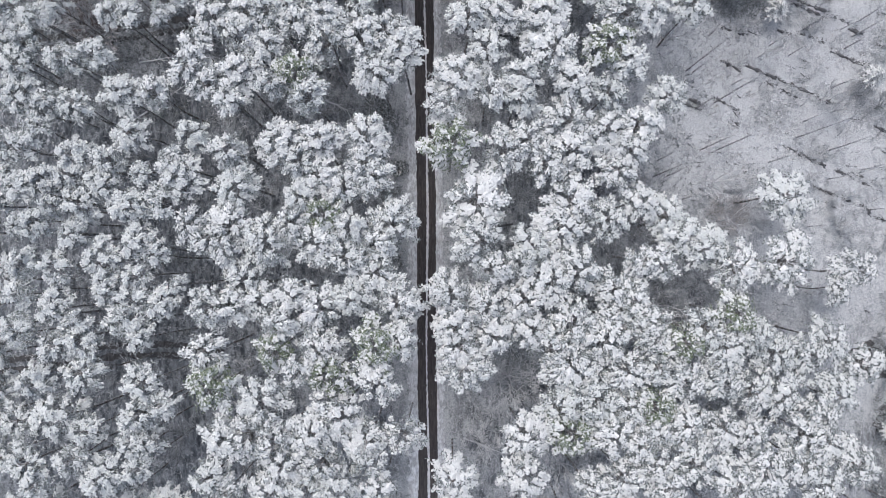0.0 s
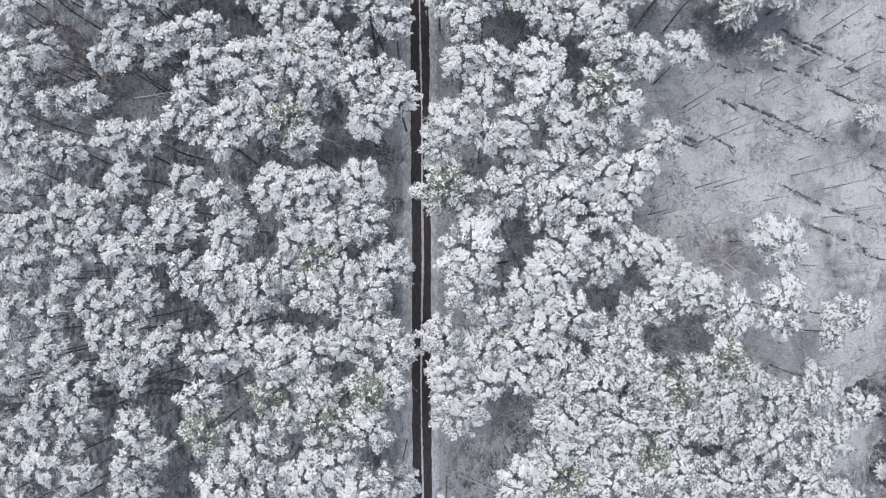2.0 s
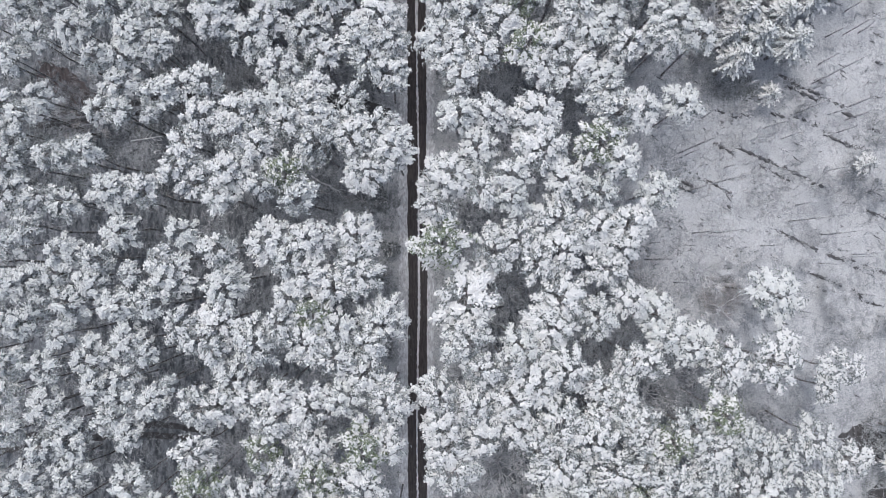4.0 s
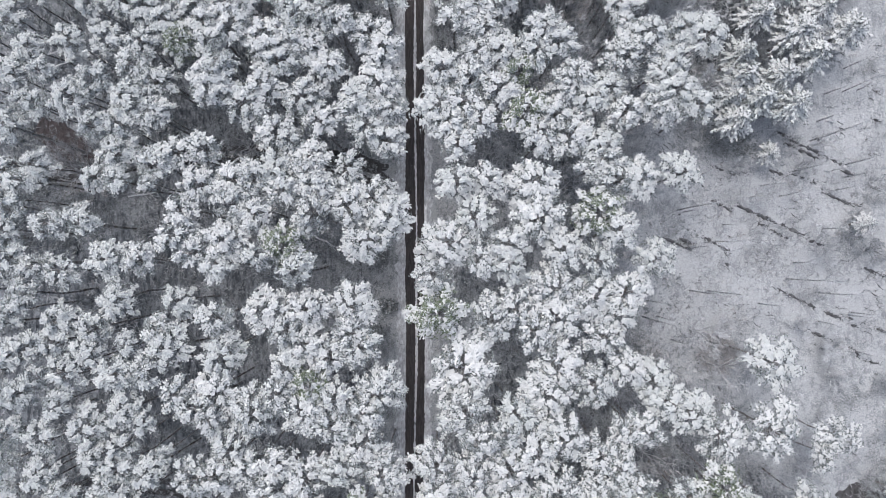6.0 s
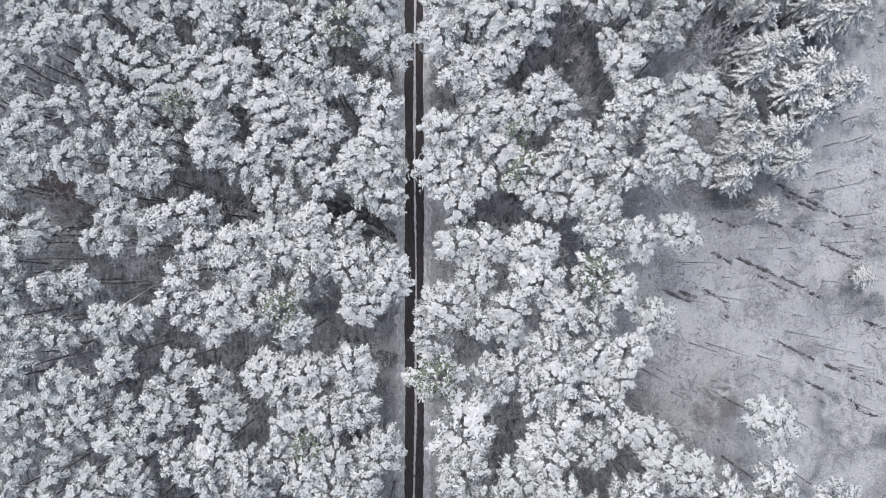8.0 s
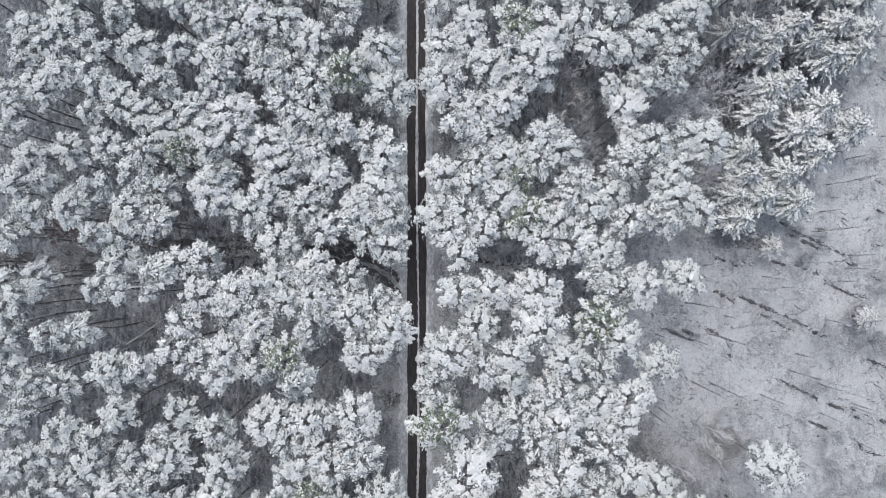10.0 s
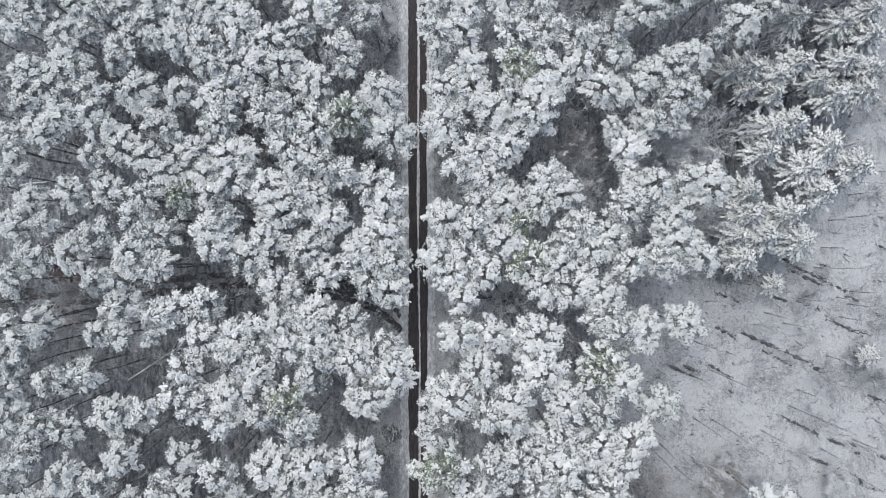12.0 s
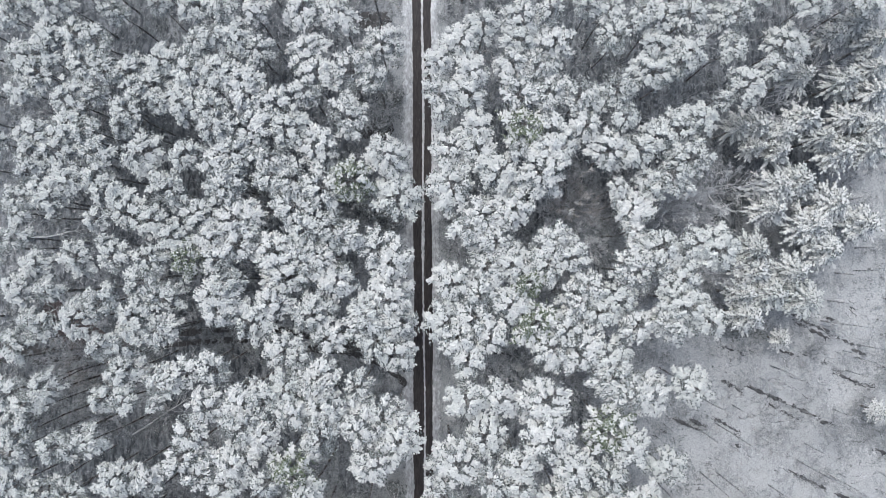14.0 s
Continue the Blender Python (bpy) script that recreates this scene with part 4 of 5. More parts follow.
plant_spruces([
    (40.2, 53.1, 9.7, 3.1), (43.0, 53.9, 9.7, 2.4), (47.1, 51.1, 9.7, 2.8), (50.9, 48.7, 9.7, 2.4),
    (44.4, 48.3, 9.7, 3.1), (39.5, 50.3, 9.7, 2.7), (37.5, 45.5, 9.7, 2.4), (46.4, 45.5, 9.7, 2.4),
    (42.3, 42.8, 9.7, 2.8), (37.5, 42.7, 9.7, 2.4), (43.7, 39.3, 9.7, 3.0), (39.6, 40.0, 9.7, 2.4),
    (36.8, 37.2, 9.7, 2.4), (36.1, 39.9, 9.7, 2.0), (37.5, 60.5, 9.7, 2.8), (40.4, 59.5, 9.7, 2.8),
    (35.4, 60.3, 9.7, 1.8), (43.7, 61.4, 9.7, 2.4), (45.8, 59.2, 9.7, 2.2), (37.5, 57.9, 9.7, 1.5),
    (40.2, 57.4, 9.7, 2.2), (48.5, 66.2, 9.7, 2.6),
])
plant_spruces([
    (52.0, 67.7, 9.7, 2.2), (52.1, 64.8, 9.7, 2.6), (49.2, 61.5, 9.7, 2.8), (47.8, 57.3, 9.7, 2.7),
    (51.3, 57.9, 9.7, 2.6), (49.9, 73.3, 9.7, 2.7), (52.1, 71.1, 9.7, 2.2), (47.1, 71.9, 9.7, 1.8),
    (52.1, 60.6, 9.7, 2.2), (43.0, 66.9, 9.7, 2.2),
])
plant_bare_trees([
    (7.6, -14.0, 9.0, 4.2), (14.1, -24.9, 9.0, 2.9), (-34.0, -21.9, 9.0, 2.4), (36.1, 6.1, 9.0, 3.2),
    (2.8, -21.8, 9.0, 2.4), (26.6, -5.0, 9.0, 3.5), (29.0, 29.9, 9.0, 2.5), (10.1, 9.5, 9.0, 2.4),
    (-48.1, 31.3, 9.0, 3.5), (33.7, 10.6, 9.0, 2.5), (-6.6, 16.9, 9.0, 1.8), (-7.2, 0.1, 9.0, 1.5),
    (-7.3, 8.8, 9.0, 1.7), (-22.7, 50.1, 9.0, 3.3), (13.2, 50.0, 9.0, 2.9), (35.8, 53.8, 9.0, 3.6),
    (27.4, 49.7, 9.0, 2.6), (31.2, 50.6, 9.0, 2.5), (16.3, 53.3, 9.0, 1.9), (-11.6, 57.4, 9.0, 1.9),
    (-51.5, 62.1, 9.0, 2.8), (6.7, 31.7, 9.0, 2.9),
])
plant_bare_trees([
    (16.1, 29.0, 9.0, 2.5), (28.8, 64.2, 9.0, 2.4), (39.9, 63.6, 9.0, 3.1), (45.5, 74.2, 9.0, 2.5),
    (46.9, 69.3, 9.0, 2.4), (-8.2, 63.2, 9.0, 1.9), (-26.1, 42.1, 9.0, 2.1),
])


# the 270 pines nearest the road stand singly; those farther out and beyond the edges are one joined wood
PINE_ROWS[:] = [(x, y, top, r * (0.95 if x < -25 else 0.97 if 54 < y < 60 else 0.92 if y >= 60 else 1.1 if x > -3 else 1.07)) for x, y, top, r in PINE_ROWS]
PINE_ROWS.sort(key=lambda row: abs(row[0] + 3.0) + 0.25 * abs(row[1] - 22.0))
plant(HEAVY_PINES, [(19.2, 52.4, 14.0, 1.3), (19.4, 50.7, 13.5, 1.3), (22.3, 53.2, 13.5, 1.3), (23.2, 51.9, 13.5, 1.6), (26.7, 52.2, 13.5, 1.3), (20.6, 49.5, 14.0, 2.3), (22.0, 49.2, 13.5, 1.6), (21.1, 47.2, 13.5, 1.5)], random.Random(98), 2)
lightly_laden = lambda row: row[0] > 13.0 and row[1] < 1.0
plant(PINES, [row for row in PINE_ROWS[:270] if not lightly_laden(row)], forest, 4)
plant(LIGHT_PINES, [row for row in PINE_ROWS if lightly_laden(row)], forest, 3)
FAR_ROWS = [row for row in PINE_ROWS[270:] if not lightly_laden(row)]


def gap_rows(count):
    """Leafless young trees that stand in the gaps between the pines."""
    rng, rows = random.Random(91), []
    for i in range(20000):
        x, y = rng.uniform(-48, 34), rng.uniform(-26, 72)
        if abs(x + 3.0) < 4.5 or openness(x, y) > 0.6 or any(math.hypot(x - a[0], y - a[1]) < 0.75 * a[3] + 0.9 for a in PINE_ROWS) or any(math.hypot(x - a[0], y - a[1]) < 3.2 for a in rows):
            continue
        rows.append((x, y, rng.uniform(5.0, 8.5), rng.uniform(1.3, 2.4)))
        if len(rows) == count:
            break
    return rows


plant(BARE_TREES, gap_rows(64), random.Random(92), 3)


plant(BARE_TREES, [(7.9, -15.3, 7.0, 3.2), (14.4, 48.6, 7.0, 2.0)], random.Random(97), 1)
plant(RIMED_TREES, [(33.4, 52.6, 10.0, 2.9), (34.6, 42.3, 8.5, 2.3), (29.4, 52.0, 10.0, 2.4), (27.6, 50.3, 10.0, 2.2), (17.4, 47.6, 9.0, 1.9), (18.3, 45.0, 9.0, 1.8)], random.Random(99), 1)
plant(BROWN_TREES, [(14.6, 51.4, 12.5, 3.0), (16.2, 50.2, 10.5, 2.4), (-23.3, 51.1, 9.0, 2.4), (-45.5, 60.5, 9.0, 2.6), (-44.6, 30.6, 8.0, 3.4), (8.5, 37.9, 9.0, 2.3)], random.Random(93), 2)


def margin_rows():
    """Random trees of the same wood round its edges; the outermost are unseen and added to block sky light."""
    rng, rows = random.Random(77), []
    for i in range(6000):
        x, y = rng.uniform(-62.0, 56), rng.uniform(-32.5, 82.0)
        inside = -49.5 < x < 62 and -27.5 < y < 72.5
        clearing = x > 30 and -16 < y < 66
        lane = abs(x + 3.0) < 4.2
        if inside or clearing or lane:
            continue
        if all(math.hypot(x - a[0], y - a[1]) > 4.0 for a in rows + PINE_ROWS):
            rows.append((x, y, rng.uniform(14.0, 16.5), rng.uniform(1.9, 2.9)))
    for i in range(9000):
        x, y = rng.uniform(-52, -34), rng.uniform(-27, 72)
        hollow = 22 < y < 39 or x > -36 and 26 < y < 40
        if not hollow and all(math.hypot(x - a[0], y - a[1]) > 4.1 for a in rows + PINE_ROWS):
            rows.append((x, y, rng.uniform(13.0, 15.5), rng.uniform(1.7, 2.4)))
    # unseen pines added east of the clearing to cut its sky light
    for i in range(2500):
        x, y = rng.uniform(65, 77), rng.uniform(-30, 74)
        if all(math.hypot(x - a[0], y - a[1]) > 5.6 for a in rows):
            rows.append((x, y, rng.uniform(13.5, 16.5), rng.uniform(2.2, 2.9)))
    return rows


def join_wood(name, label, kinds, rows, rng):
    """One mesh of many trees, made from the same few shapes."""
    points, faces, mats, count = [], [], [], 0
    sizes, soft = [], []
    for x, y, top, r in rows:
        kind = rng.choice(sorted(kinds, key=lambda k: abs(k[1] - r))[:4])
        turn = Matrix.Rotation(rng.uniform(0, 6.283), 3, 'Z') @ Matrix.Diagonal((r / kind[1] * PLUMP, r / kind[1] * PLUMP, top / kind[2]))
        turn = np.array(turn)
        for piece in kind[0].children_recursive:
            me = piece.data
            slot = (BARK, NEEDLES, SNOW).index(me.materials[0])
            co = np.empty(len(me.vertices) * 3, np.float32)
            me.vertices.foreach_get("co", co)
            points.append(co.reshape(-1, 3) @ turn.T + (x, y, 0))
            corner = np.empty(len(me.loops), np.int32)
            me.loops.foreach_get("vertex_index", corner)
            faces.append(corner + count)
            total = np.empty(len(me.polygons), np.int32)
            me.polygons.foreach_get("loop_total", total)
            sizes.append(total)
            mats.append(np.full(len(total), slot, np.int32))
            soft.append(np.full(len(total), slot == 0))
            count += len(me.vertices)
    points, faces, sizes, mats = (np.concatenate(a) for a in (points, faces, sizes, mats))
    me = bpy.data.meshes.new(name)
    me.vertices.add(len(points))
    me.vertices.foreach_set("co", points.astype(np.float32).ravel())
    me.loops.add(len(faces))
    me.loops.foreach_set("vertex_index", faces)
    me.polygons.add(len(sizes))
    me.polygons.foreach_set("loop_start", np.concatenate(([0], np.cumsum(sizes)[:-1])).astype(np.int32))
    me.polygons.foreach_set("loop_total", sizes)
    for material in (BARK, NEEDLES, SNOW):
        me.materials.append(material)
    me.polygons.foreach_set("material_index", mats)
    me.polygons.foreach_set("use_smooth", np.concatenate(soft))
    me.update(calc_edges=True)
    me.validate()
    tagged(new(name, me), label, "forest", kind="stuff")


join_wood("far_pines", "farther snow-laden pines of the same dense wood, with unseen outer ones added to block sky light", PINES, FAR_ROWS + margin_rows(), random.Random(5))

# ---- the clearing: thin birches, fallen logs ----
def make_birch(seed, height):
    rng = random.Random(seed)
    wood, twigs = Soup(), Soup()
    lean = outward(rng.uniform(0, 6.28)) * rng.uniform(0.1, 0.5)
    at = lambda s: lean * s * s + Vector((0, 0, height * s - 0.05))
    wood.tube([at(0), at(0.35), at(0.7), at(1)], [0.12, 0.095, 0.055, 0.012], 5)
    for k in range(46):
        s = rng.uniform(0.3, 1.0)
        a = rng.uniform(0, 6.28)
        ln = rng.uniform(0.5, 1.3) * (1.25 - s)
        q = at(s)
        e = q + outward(a, rng.uniform(0.3, 0.9)) * ln
        twigs.cone(q, e, 0.024)
        for i in range(5):
            g = q.lerp(e, rng.uniform(0.3, 1))
            twigs.cone(g, g + outward(a + rng.uniform(-1, 1), rng.uniform(-.3, .7)) * rng.uniform(0.2, 0.5), 0.017)
    return (wood.mesh("birch_trunk", BIRCH, True), twigs.mesh("birch_twigs", RIME)), 1.0, height


BIRCHES = stand_of("birch_tree", "thin leafless birch pole with frosted twigs in the clearing", "birch tree", "thin birches of the clearing",
                   [make_birch(500 + i, h) for i, h in enumerate((7.0, 9.0, 11.0, 12.5))], ("trunk", "crown"))


SAPLINGS = stand_of("sapling", "small leafless sapling white with rime in the clearing", "sapling", "rime-white saplings of the clearing",
                    [make_bare_tree(R, 421 + 2 * i, 4.5, 5, (RIME, TWIG, RIME)[i]) for i, R in enumerate((1.2, 1.5, 1.8))], ("trunk", "crown"))


def scatter_saplings(count, seed):
    rng, rows = random.Random(seed), []
    while len(rows) < count:
        x, y = rng.uniform(20, 64), rng.uniform(-14, 62)
        if openness(x, y) < 0.25 or noise.noise((x * 0.1, y * 0.1, 33)) < -0.15:
            continue
        if all(math.hypot(x - a[0], y - a[1]) > 1.7 for a in rows):
            rows.append((x, y, rng.uniform(2.5, 5.5), rng.uniform(0.8, 1.8)))
    plant(SAPLINGS, rows, forest, 3)


scatter_saplings(46, 61)


def plant_birches(rows):
    for x, y, top in rows:
        plant(BIRCHES, [(x, y, top, 0.8)], forest, 4)


def make_log(x0, y0, x1, y1, seed):
    rng = random.Random(seed)
    s = Soup()
    a, b = Vector((x0, y0, 0.06)), Vector((x1, y1, 0.06))
    n = max(4, int((b - a).length / 0.4))
    pts = [a.lerp(b, i / n) + Vector((rng.uniform(-.08, .08), rng.uniform(-.08, .08), rng.uniform(-.03, .05))) for i in range(n + 1)]
    radii = [0.2 * rng.choice((0.2, 0.5, 1.0, 1.35)) * (0.45 if i in (0, n) else 1) for i in range(n + 1)]
    mid = (a + b) / 2
    s.tube([p - mid for p in pts], radii, 8)
    for k in range(n * 4):
        q = a.lerp(b, rng.uniform(-.1, 1.1)) - mid + Vector((rng.uniform(-.25, .25), rng.uniform(-.25, .25), 0))
        s.tube([q, q + outward(rng.uniform(0, 6.28), rng.uniform(0.1, 1.0)) * rng.uniform(0.15, 0.5)], [0.06, 0.015], 3)
    ob = new("fallen_log", s.mesh("fallen_log", LOG))
    ob.location = mid
    tagged(ob, "dark rotten fallen log with broken stubs in snowy grass", "log", "fallen logs of the clearing")


def make_fallen_pine(x0, y0, x1, y1, seed):
    """A long dark trunk with snow-free flanks and broken branches."""
    rng = random.Random(seed)
    s = Soup()
    mid = Vector(((x0 + x1) / 2, (y0 + y1) / 2, 0.22))
    a, b = Vector((x0, y0, 0.22)) - mid, Vector((x1, y1, 0.4)) - mid
    n = 9
    pts = [a.lerp(b, i / n) + Vector((rng.uniform(-.1, .1), rng.uniform(-.1, .1), rng.uniform(-.04, .04))) for i in range(n + 1)]
    s.tube(pts, [0.24 - 0.014 * i for i in range(n + 1)], 8)
    for k in range(26):
        q = a.lerp(b, rng.uniform(0.15, 1.0))
        s.tube([q, q + outward(rng.uniform(0, 6.28), rng.uniform(0, 0.6)) * rng.uniform(0.4, 1.1)], [0.04, 0.015], 3)
    ob = new("fallen_log", s.mesh("fallen_log", LOG))
    ob.location = mid
    tagged(ob, "long dark fallen pine trunk on the forest floor", "log", "fallen pine trunks under the trees")


make_fallen_pine(1.6, 5.0, 8.6, 5.6, 730)
make_fallen_pine(3.6, 31.8, 9.4, 30.8, 731)


def lay_logs(rows):
    for i, row in enumerate(rows):
        make_log(*row, 700 + i)


plant_birches([
    (32.1, 26.5, 12.5), (43.3, 29.9, 5.8), (47.6, 31.9, 7.1), (54.6, 31.2, 6.8), (54.8, 32.9, 6.5), (35.9, 22.2, 12.5),
    (46.8, 17.4, 12.5), (36.0, 15.7, 12.0), (27.5, 12.1, 12.5), (47.8, 19.6, 5.2), (50.8, 15.6, 9.2), (50.8, 11.8, 5.2),
    (31.4, 9.1, 6.4), (55.3, 13.0, 5.6), (48.1, 5.4, 4.9), (56.4, 7.7, 4.0), (51.9, 42.4, 4.8), (49.9, 36.0, 11.6),
    (50.9, 38.7, 5.3), (56.3, 43.0, 3.8), (33.8, 15.7, 11.0), (29.3, 12.2, 7.2), (51.7, 24.2, 5.2), (54.3, 45.8, 5.4),
    (54.4, 42.8, 7.1), (53.9, 52.3, 3.5),
])
lay_logs([
    (36.7, 27.9, 39.3, 26.6),
    (42.9, 24.9, 46.9, 22.8),
    (45.5, 16.1, 47.2, 15.1),
    (47.0, 15.4, 50.4, 13.7),
    (51.9, 13.0, 54.2, 12.1),
    (51.7, 29.2, 55.9, 27.2),
    (58.2, 29.9, 59.6, 29.4),
    (54.0, 32.2, 55.9, 31.5),
    (44.5, 32.0, 46.4, 31.4),
    (37.9, 19.8, 39.1, 19.1),
    (54.9, 11.5, 56.5, 10.9),
    (56.0, 8.0, 56.6, 6.8),
    (57.2, 6.5, 59.3, 6.2),
    (45.0, 4.2, 46.5, 3.5),
    (46.4, 35.8, 50.6, 33.8),
    (53.6, 28.2, 57.4, 27.0),
    (57.4, 18.8, 60.1, 17.9),
    (54.7, 12.4, 60.3, 10.3),
    (49.4, 10.6, 55.1, 8.4),
    (30.0, 22.8, 33.8, 21.2),
])
lay_logs([
    (45.4, 37.2, 46.8, 36.7), (51.0, 34.3, 54.8, 32.6), (36.6, 32.4, 40.0, 31.3), (40.0, 27.3, 44.2, 25.4),
    (44.4, 25.3, 49.4, 23.2), (49.8, 22.6, 51.6, 22.1), (35.7, 22.9, 38.9, 21.1), (32.4, 22.7, 34.5, 21.7),
    (47.5, 31.5, 50.6, 30.4), (46.8, 36.3, 51.0, 34.6), (50.2, 36.5, 51.7, 36.1), (58.2, 39.1, 59.6, 38.7),
])

plant(SPRUCES, [(55.2, 24.8, 5.0, 1.9), (42.9, 33.8, 4.5, 2.0)], random.Random(94), 1)
plant(SPRUCES, [(58.0, -14.0, 5.5, 1.6), (60.0, -18.5, 6.0, 1.9), (58.8, -9.5, 5.0, 1.4), (56.5, -21.0, 5.0, 1.5)], random.Random(96), 1)
plant(BARE_TREES, [(49.8, 22.2, 4.0, 1.9), (51.6, 20.9, 3.5, 1.5)], random.Random(95), 1)

def scatter_birches(count, seed):
    rng, rows = random.Random(seed), []
    while len(rows) < count:
        x, y = rng.uniform(24, 64), rng.uniform(-12, 60)
        if openness(x, y) > 0.5 and all(math.hypot(x - a[0], y - a[1]) > 2.0 for a in rows):
            rows.append((x, y, rng.uniform(3.0, 7.5), 0.7))
    plant(BIRCHES, rows, rng, 4)


scatter_birches(30, 62)


def make_shrub(seed):
    rng = random.Random(seed)
    wood, green, snow = Soup(), Soup(), Soup()
    for k in range(16):
        a = rng.uniform(0, 6.28)
        p = Vector((0, 0, 0.0))
        e = outward(a, rng.uniform(0.5, 1.4)) * rng.uniform(0.6, 1.15)
        wood.tube([p, e], [0.03, 0.008], 3)
        for i in range(7):
            q = p.lerp(e, rng.uniform(0.35, 1.0))
            d = outward(a + rng.uniform(-1, 1), rng.uniform(-.2, .8))
            green.blades(q, d, 0.4, 0.16, rng, 4)
            if rng.random() < 0.3:
                snow.finger(q, d, rng.uniform(0.15, 0.35), 0.06, 0.05, rng)
    return (wood.mesh("shrub_stem", BARK), green.mesh("shrub_crown", DARK_TWIG), snow.mesh("shrub_snow", SNOW)), 0.9, 1.1


SHRUBS = stand_of("juniper_shrub", "dark green juniper bush with a little snow beside the road", "shrub", "juniper bushes under the pines",
                  [make_shrub(600), make_shrub(601)], TREE_PARTS)
plant(SHRUBS, [(-6.7, 13.1, 1.3, 1.2), (-7.9, 9.6, 1.0, 1.0), (-7.4, 0.6, 1.2, 1.1), (-10.2, 21.8, 1.6, 1.5), (-8.1, 65.3, 1.7, 1.6), (-9.5, 50.1, 1.5, 1.5),
               (-7.2, 48.6, 1.2, 1.1), (-7.9, 19.9, 1.1, 1.1), (-12.1, 50.9, 1.2, 1.2), (-9.0, 21.0, 1.2, 1.2), (-12.8, 64.8, 1.5, 1.6), (-8.8, 62.2, 1.2, 1.3)], forest, 2)


def make_snag(x0, y0, x1, y1, seed):
    """A pale barkless fallen trunk with a few broken branches."""
    rng = random.Random(seed)
    mid = Vector(((x0 + x1) / 2, (y0 + y1) / 2, ground_z((x0 + x1) / 2, (y0 + y1) / 2) + 0.2))
    thing = new("dead_trunk")
    thing.location = mid
    tagged(thing, "pale frosted dead trunk lying among the pines", "dead trunk", "fallen dead trunks")
    a, b = Vector((x0, y0, mid.z)) - mid, Vector((x1, y1, mid.z + 0.5)) - mid
    pts = [a.lerp(b, i / 5) + Vector((rng.uniform(-.12, .12), rng.uniform(-.12, .12), rng.uniform(-.05, .05))) for i in range(6)]
    s = Soup()
    s.tube(pts, [0.13, 0.12, 0.11, 0.09, 0.07, 0.03], 7)
    part("trunk", s.mesh("dead_trunk", WHITE_TWIG, True), thing)
    way = math.atan2(y1 - y0, x1 - x0)
    for k in range(8):
        s = Soup()
        q = a.lerp(b, rng.uniform(0.4, 0.95))
        turn = way + rng.choice((-1, 1)) * rng.uniform(0.3, 0.9)
        e = q + outward(turn, rng.uniform(0, 0.4)) * rng.uniform(0.6, 1.9)
        s.tube([q, q.lerp(e, 0.5) + Vector((rng.uniform(-.1, .1), rng.uniform(-.1, .1), 0.05)), e], [0.055, 0.04, 0.015], 4)
        for i in range(3):
            g = q.lerp(e, rng.uniform(0.4, 1.0))
            s.cone(g, g + outward(turn + rng.uniform(-.9, .9), rng.uniform(0, 0.5)) * rng.uniform(0.3, 0.8), 0.025)
        part("branch", s.mesh("dead_branch", WHITE_TWIG, True), thing)


for n, row in enumerate(((-17.5, 22.9, -13.4, 20.9), (-41.7, 27.5, -36.9, 28.2), (-42.1, 19.9, -34.6, 24.8), (-57.0, 45.8, -49.1, 47.2), (-52.8, 44.7, -49.0, 45.7), (2.0, -22.8, 7.2, -24.6))):
    make_snag(*row, 800 + n)

# ---- undergrowth: frosted twigs and tussocks that nobody could count ----
def undergrowth(name, label, material, count, seed, box, where, size, stem=0.03, sprigs=5):
    """Many low plants: each a few stems that lie out to one side, with side twigs."""
    rng = random.Random(seed)
    s = Soup()
    x0, x1, y0, y1 = box
    made = 0

    def stroke(p, e, w):
        b, side = len(s.v), Vector((p.y - e.y, e.x - p.x, 0)).normalized() * w
        s.v += [tuple(p - side), tuple(p + side), tuple(e + side * 0.45), tuple(e - side * 0.45)]
        s.f.append((b, b + 1, b + 2, b + 3))

    while made < count:
        x, y = rng.uniform(x0, x1), rng.uniform(y0, y1)
        d = abs(x - road_left(y) - ROAD_WIDTH / 2)
        if d < 2.3 or not where(x, y):
            continue
        made += 1
        k = size * rng.uniform(0.45, 1.35)
        z = ground_z(x, y)
        for i in range(rng.randint(2, 4)):
            a = rng.uniform(0, 6.28)
            p = Vector((x + rng.uniform(-.15, .15), y + rng.uniform(-.15, .15), z))
            e = p + outward(a, rng.uniform(0.25, 1.1)) * k * rng.uniform(0.5, 1.1)
            m = p.lerp(e, 0.5) + Vector((rng.uniform(-.12, .12) * k, rng.uniform(-.12, .12) * k, 0.1 * k))
            w = stem * rng.uniform(0.6, 1.3)
            stroke(p, m, w)
            stroke(m, e, w * 0.7)
            for j in range(sprigs):
                q = m.lerp(e, rng.random()) if j % 2 else p.lerp(m, rng.uniform(0.4, 1))
                stroke(q, q + outward(a + rng.choice((-1, 1)) * rng.uniform(0.4, 1.2), rng.uniform(-.1, .7)) * k * rng.uniform(0.15, 0.5), w * 0.65)
    ob = new(name, s.mesh(name, material))
    tagged(ob, label, "undergrowth", kind="stuff")


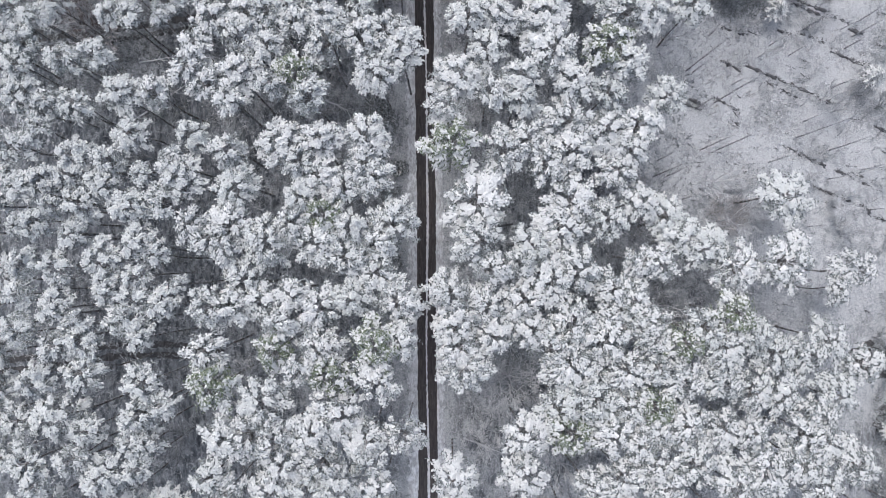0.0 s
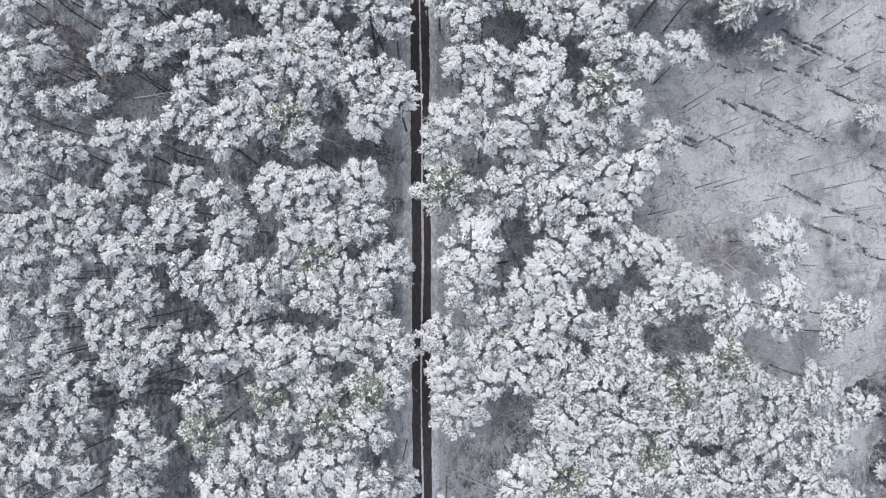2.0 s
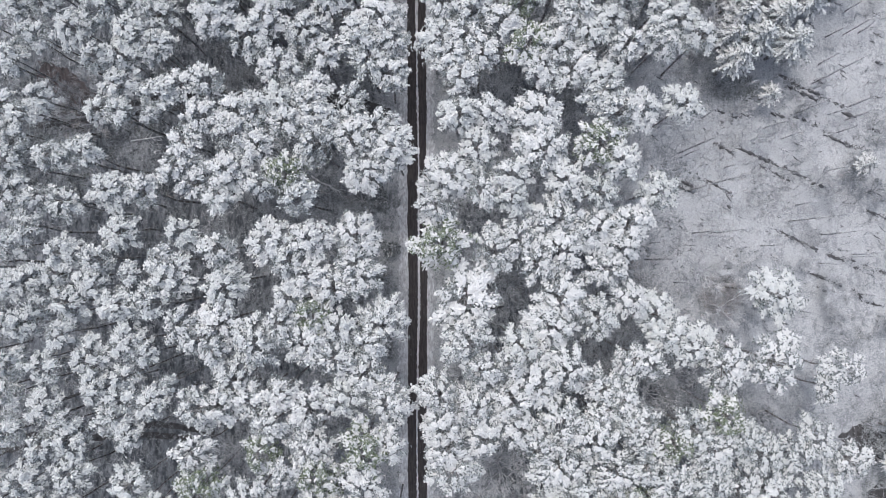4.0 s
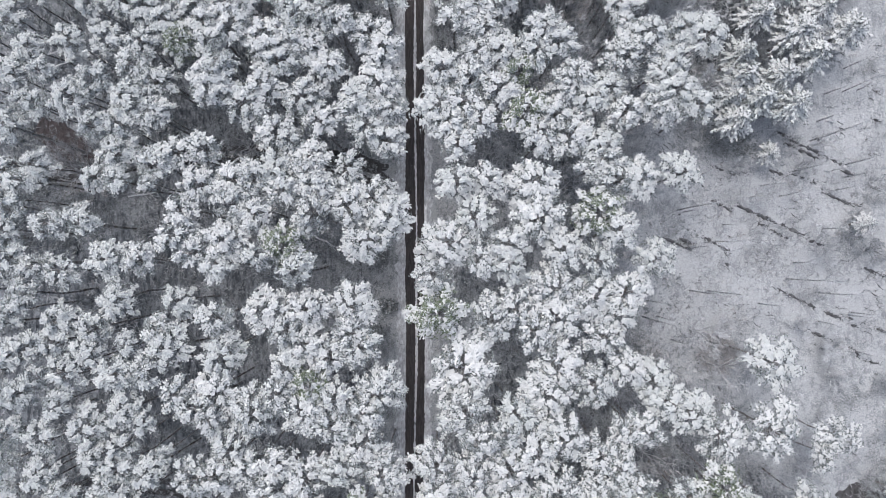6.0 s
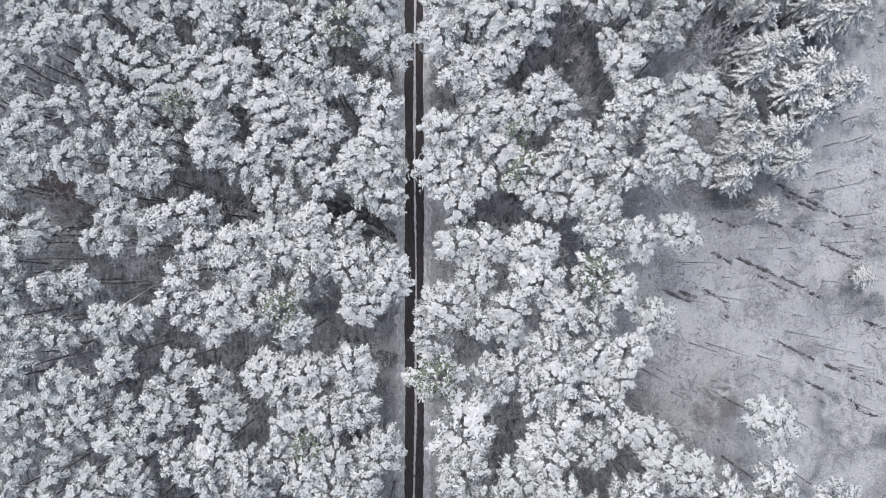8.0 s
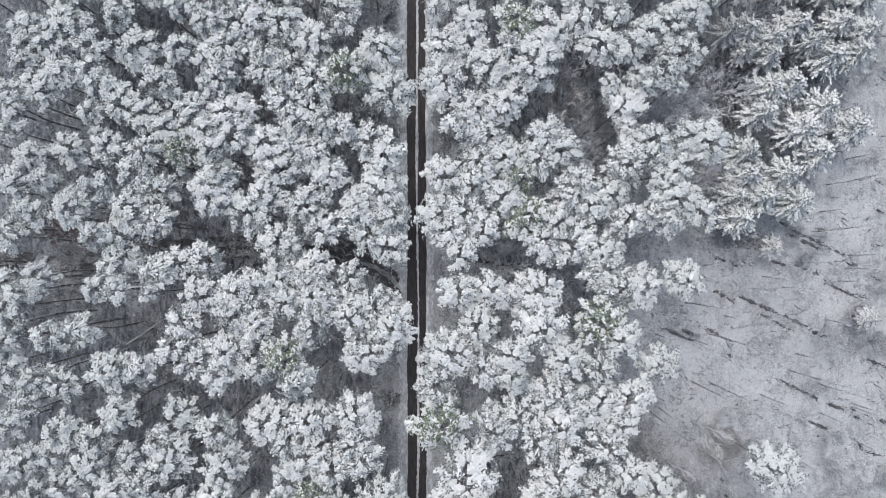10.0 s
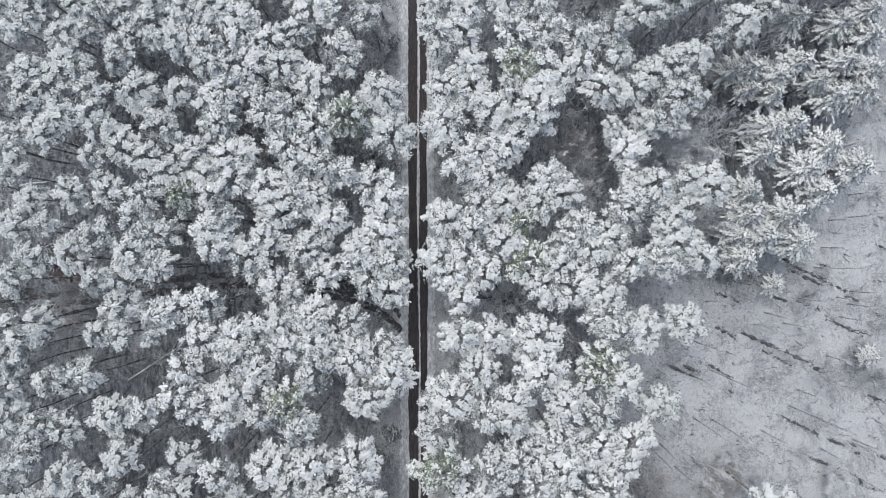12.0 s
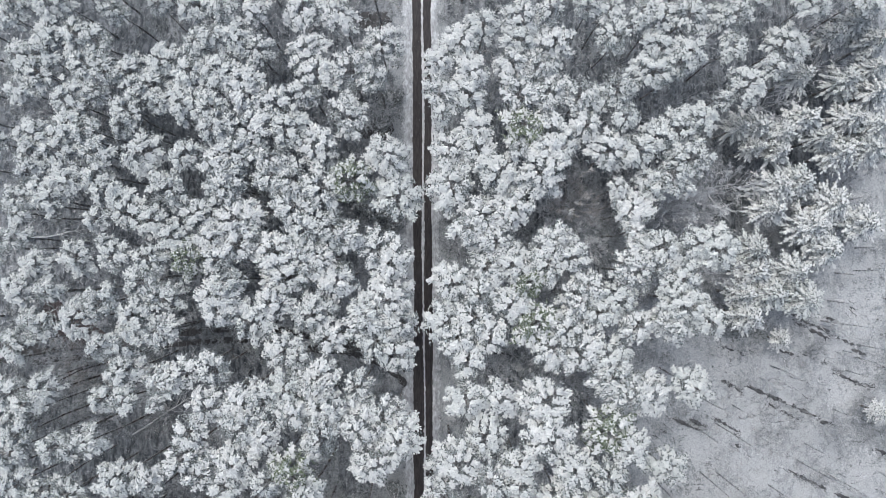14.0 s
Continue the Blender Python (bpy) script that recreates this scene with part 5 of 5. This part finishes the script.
def tussocks(name, label, material, count, seed, where, size, stem):
    """Low tufts of frosted grass, bilberry and bracken in the gaps between the crowns."""
    rng, made = random.Random(seed), 0
    s = Soup()
    cells = collections.defaultdict(list)
    for x, y, top, r in PINE_ROWS:
        cells[int(x // 6), int(y // 6)].append((x, y, r))
    while made < count:
        x, y = rng.uniform(-64, 36), rng.uniform(-42, 86)
        if abs(x - road_left(y) - ROAD_WIDTH / 2) < 2.6 or not where(x, y):
            continue
        i, j = int(x // 6), int(y // 6)
        if any(math.hypot(x - a, y - b) < 0.6 * r for di in (-1, 0, 1) for dj in (-1, 0, 1) for a, b, r in cells[i + di, j + dj]):
            continue
        made += 1
        k, p = size * rng.uniform(0.5, 1.4), Vector((x, y, ground_z(x, y) - 0.02))
        lean = outward(rng.uniform(0, 6.28)) * 0.4
        for n in range(rng.randint(4, 6)):
            d = outward(rng.uniform(0, 6.28), rng.uniform(0.2, 1.0)) + lean
            q = p + Vector((rng.uniform(-.2, .2), rng.uniform(-.2, .2), 0)) * k
            s.cone(q, q + d * k * rng.uniform(0.5, 1.0), stem * rng.uniform(0.6, 1.3))
    tagged(new(name, s.mesh(name, material)), label, "undergrowth", kind="stuff")


def patchy(scale, level, seed):
    return lambda x, y: noise.noise((x * scale, y * scale, seed)) > level


AREA = (-66, 68, -42, 88)
open_land = lambda level, scale, low, seed: (lambda x, y: openness(x, y) > level and noise.noise((x * scale, y * scale, seed)) > low)
undergrowth("frosted_undergrowth", "frosted grey twigs and bracken between the trees", TWIG, 3200, 31, AREA, patchy(0.09, -0.2, 3), 1.1, 0.036)
undergrowth("rime_brush", "rime-white fine brush and saplings between the trees", RIME, 3600, 36, AREA, patchy(0.08, -0.25, 27), 1.1, 0.036)
undergrowth("brown_undergrowth", "brown bilberry twigs and dead bracken with frost", BROWN_TWIG, 420, 32, AREA, patchy(0.06, 0.08, 8), 0.8)
undergrowth("dark_undergrowth", "dark evergreen shrubs in the damp hollow", DARK_TWIG, 420, 40, (56.5, 64, -32, -9), patchy(0.11, -0.35, 15), 1.2, 0.06)
undergrowth("dark_undergrowth", "dark evergreen shrubs under the pines", DARK_TWIG, 1800, 33, (-66, 24, -42, 88), patchy(0.11, 0.0, 15), 0.9)
undergrowth("dark_undergrowth", "dark brush on the shaded floor of the far wood", DARK_TWIG, 1500, 50, (-60, 50, 44, 88), patchy(0.12, -0.25, 80), 1.0, 0.045)
tussocks("frosted_tussocks", "frosted tufts of grass and bilberry on the forest floor", RIME, 8000, 81, patchy(0.13, -0.2, 90), 0.5, 0.04)
tussocks("frosted_tussocks", "grey tufts of dead bracken on the forest floor", TWIG, 6000, 82, patchy(0.16, -0.15, 93), 0.55, 0.045)
tussocks("dark_tussocks", "dark tufts of bilberry on the forest floor", DARK_TWIG, 4500, 83, patchy(0.2, 0.0, 96), 0.5, 0.05)
undergrowth("dark_tufts", "dark dead grass tufts of the open clearing", BIRCH, 900, 41, (24, 66, -12, 62), open_land(0.4, 0.35, 0.22, 51), 0.42, 0.035)
undergrowth("rime_brush", "rime-white fine brush of the open clearing", WHITE_TWIG, 1100, 37, (20, 68, -35, 62), open_land(0.2, 0.12, 0.0, 40), 0.7, 0.024)
undergrowth("grey_brush", "frosted grey brush of the open clearing", RIME, 1100, 42, (20, 68, -35, 62), open_land(0.2, 0.10, 0.05, 44), 0.9, 0.026, 6)
undergrowth("grey_brush", "clumps of dull grey brush in the open clearing", TWIG, 700, 49, (30, 66, -12, 60), open_land(0.5, 0.16, 0.2, 53), 1.0, 0.03, 7)
undergrowth("edge_brush", "tall frosted grey brush along the edge of the wood", TWIG, 900, 38, (14, 60, -20, 75), lambda x, y: 0.02 < openness(x, y) < 0.75, 1.6, 0.03, 8)
undergrowth("dark_undergrowth", "dark low brush along a shallow ditch", DARK_TWIG, 90, 45, (-13.0, -5.4, 18.2, 20.8), lambda x, y: abs(y - 19.4 - 0.5 * math.sin(x)) < 0.6, 0.7)
undergrowth("dark_undergrowth", "dark evergreen brush between spruces and clearing", DARK_TWIG, 110, 46, (36.0, 42.0, 33.8, 36.8), lambda x, y: openness(x, y) > 0.1, 0.9, 0.05)
undergrowth("dark_undergrowth", "dark damp brush of the open hollow", DARK_TWIG, 420, 47, (-59, -36, 20, 38), patchy(0.13, -0.15, 48), 1.0, 0.05)
undergrowth("russet_brush", "russet brown brush beside the lone pine of the clearing", BROWN_TWIG, 120, 43, (35.0, 40.0, 4.0, 10.0), lambda x, y: math.hypot(x - 37.6, y - 7.4) < 2.6, 1.2, 0.03, 7)
undergrowth("edge_brush", "brown frosted brush along the edge of the wood", BROWN_TWIG, 140, 39, (14, 60, -20, 75), lambda x, y: 0.02 < openness(x, y) < 0.6, 1.3, 0.03, 7)
undergrowth("brown_grass", "dull brownish grass between brush at the clearing edge", BROWN_TWIG, 160, 48, (22, 44, 4, 30), lambda x, y: 0.3 < openness(x, y) < 0.86 and noise.noise((x * 0.2, y * 0.2, 70)) > 0.0, 0.7, 0.03, 4)
undergrowth("pale_grass", "pale dead grass tussocks poking through snow", TWIG, 800, 34, (22, 68, -35, 60), patchy(0.14, 0.1, 21), 0.5, 0.026, 3)


# ---- broken branches strewn over the clearing, most of them lying the same way ----
def strew_branches(count, seed):
    rng = random.Random(seed)
    s, made = Soup(), 0
    while made < count:
        x, y = rng.uniform(26, 64), rng.uniform(-10, 60)
        if openness(x, y) < 0.6 or noise.noise((x * 0.13, y * 0.13, 60)) < -0.1:
            continue
        made += 1
        a = radians(-26) + rng.gauss(0, 0.3)
        ln, z = rng.uniform(0.4, 1.6), ground_z(x, y)
        p, e = Vector((x, y, z + 0.05)), Vector((x, y, z + 0.09)) + outward(a) * ln
        m = p.lerp(e, 0.5) + outward(a + 1.57) * rng.uniform(-.12, .12)
        w = rng.uniform(0.025, 0.055)
        s.tube([p, m, e], [w, w * rng.uniform(0.6, 1.3), w * 0.4], 4)
        for k in range(rng.randint(1, 5)):
            q = p.lerp(e, rng.random())
            s.tube([q, q + outward(a + rng.choice((-1, 1)) * rng.uniform(0.3, 1.2), rng.uniform(0, 0.7)) * rng.uniform(0.15, 0.5)], [w * 0.6, 0.015], 3)
    ob = new("broken_branches", s.mesh("broken_branches", LOG))
    tagged(ob, "dark broken branches strewn over snowy grass", "branches", kind="stuff")


strew_branches(140, 71)
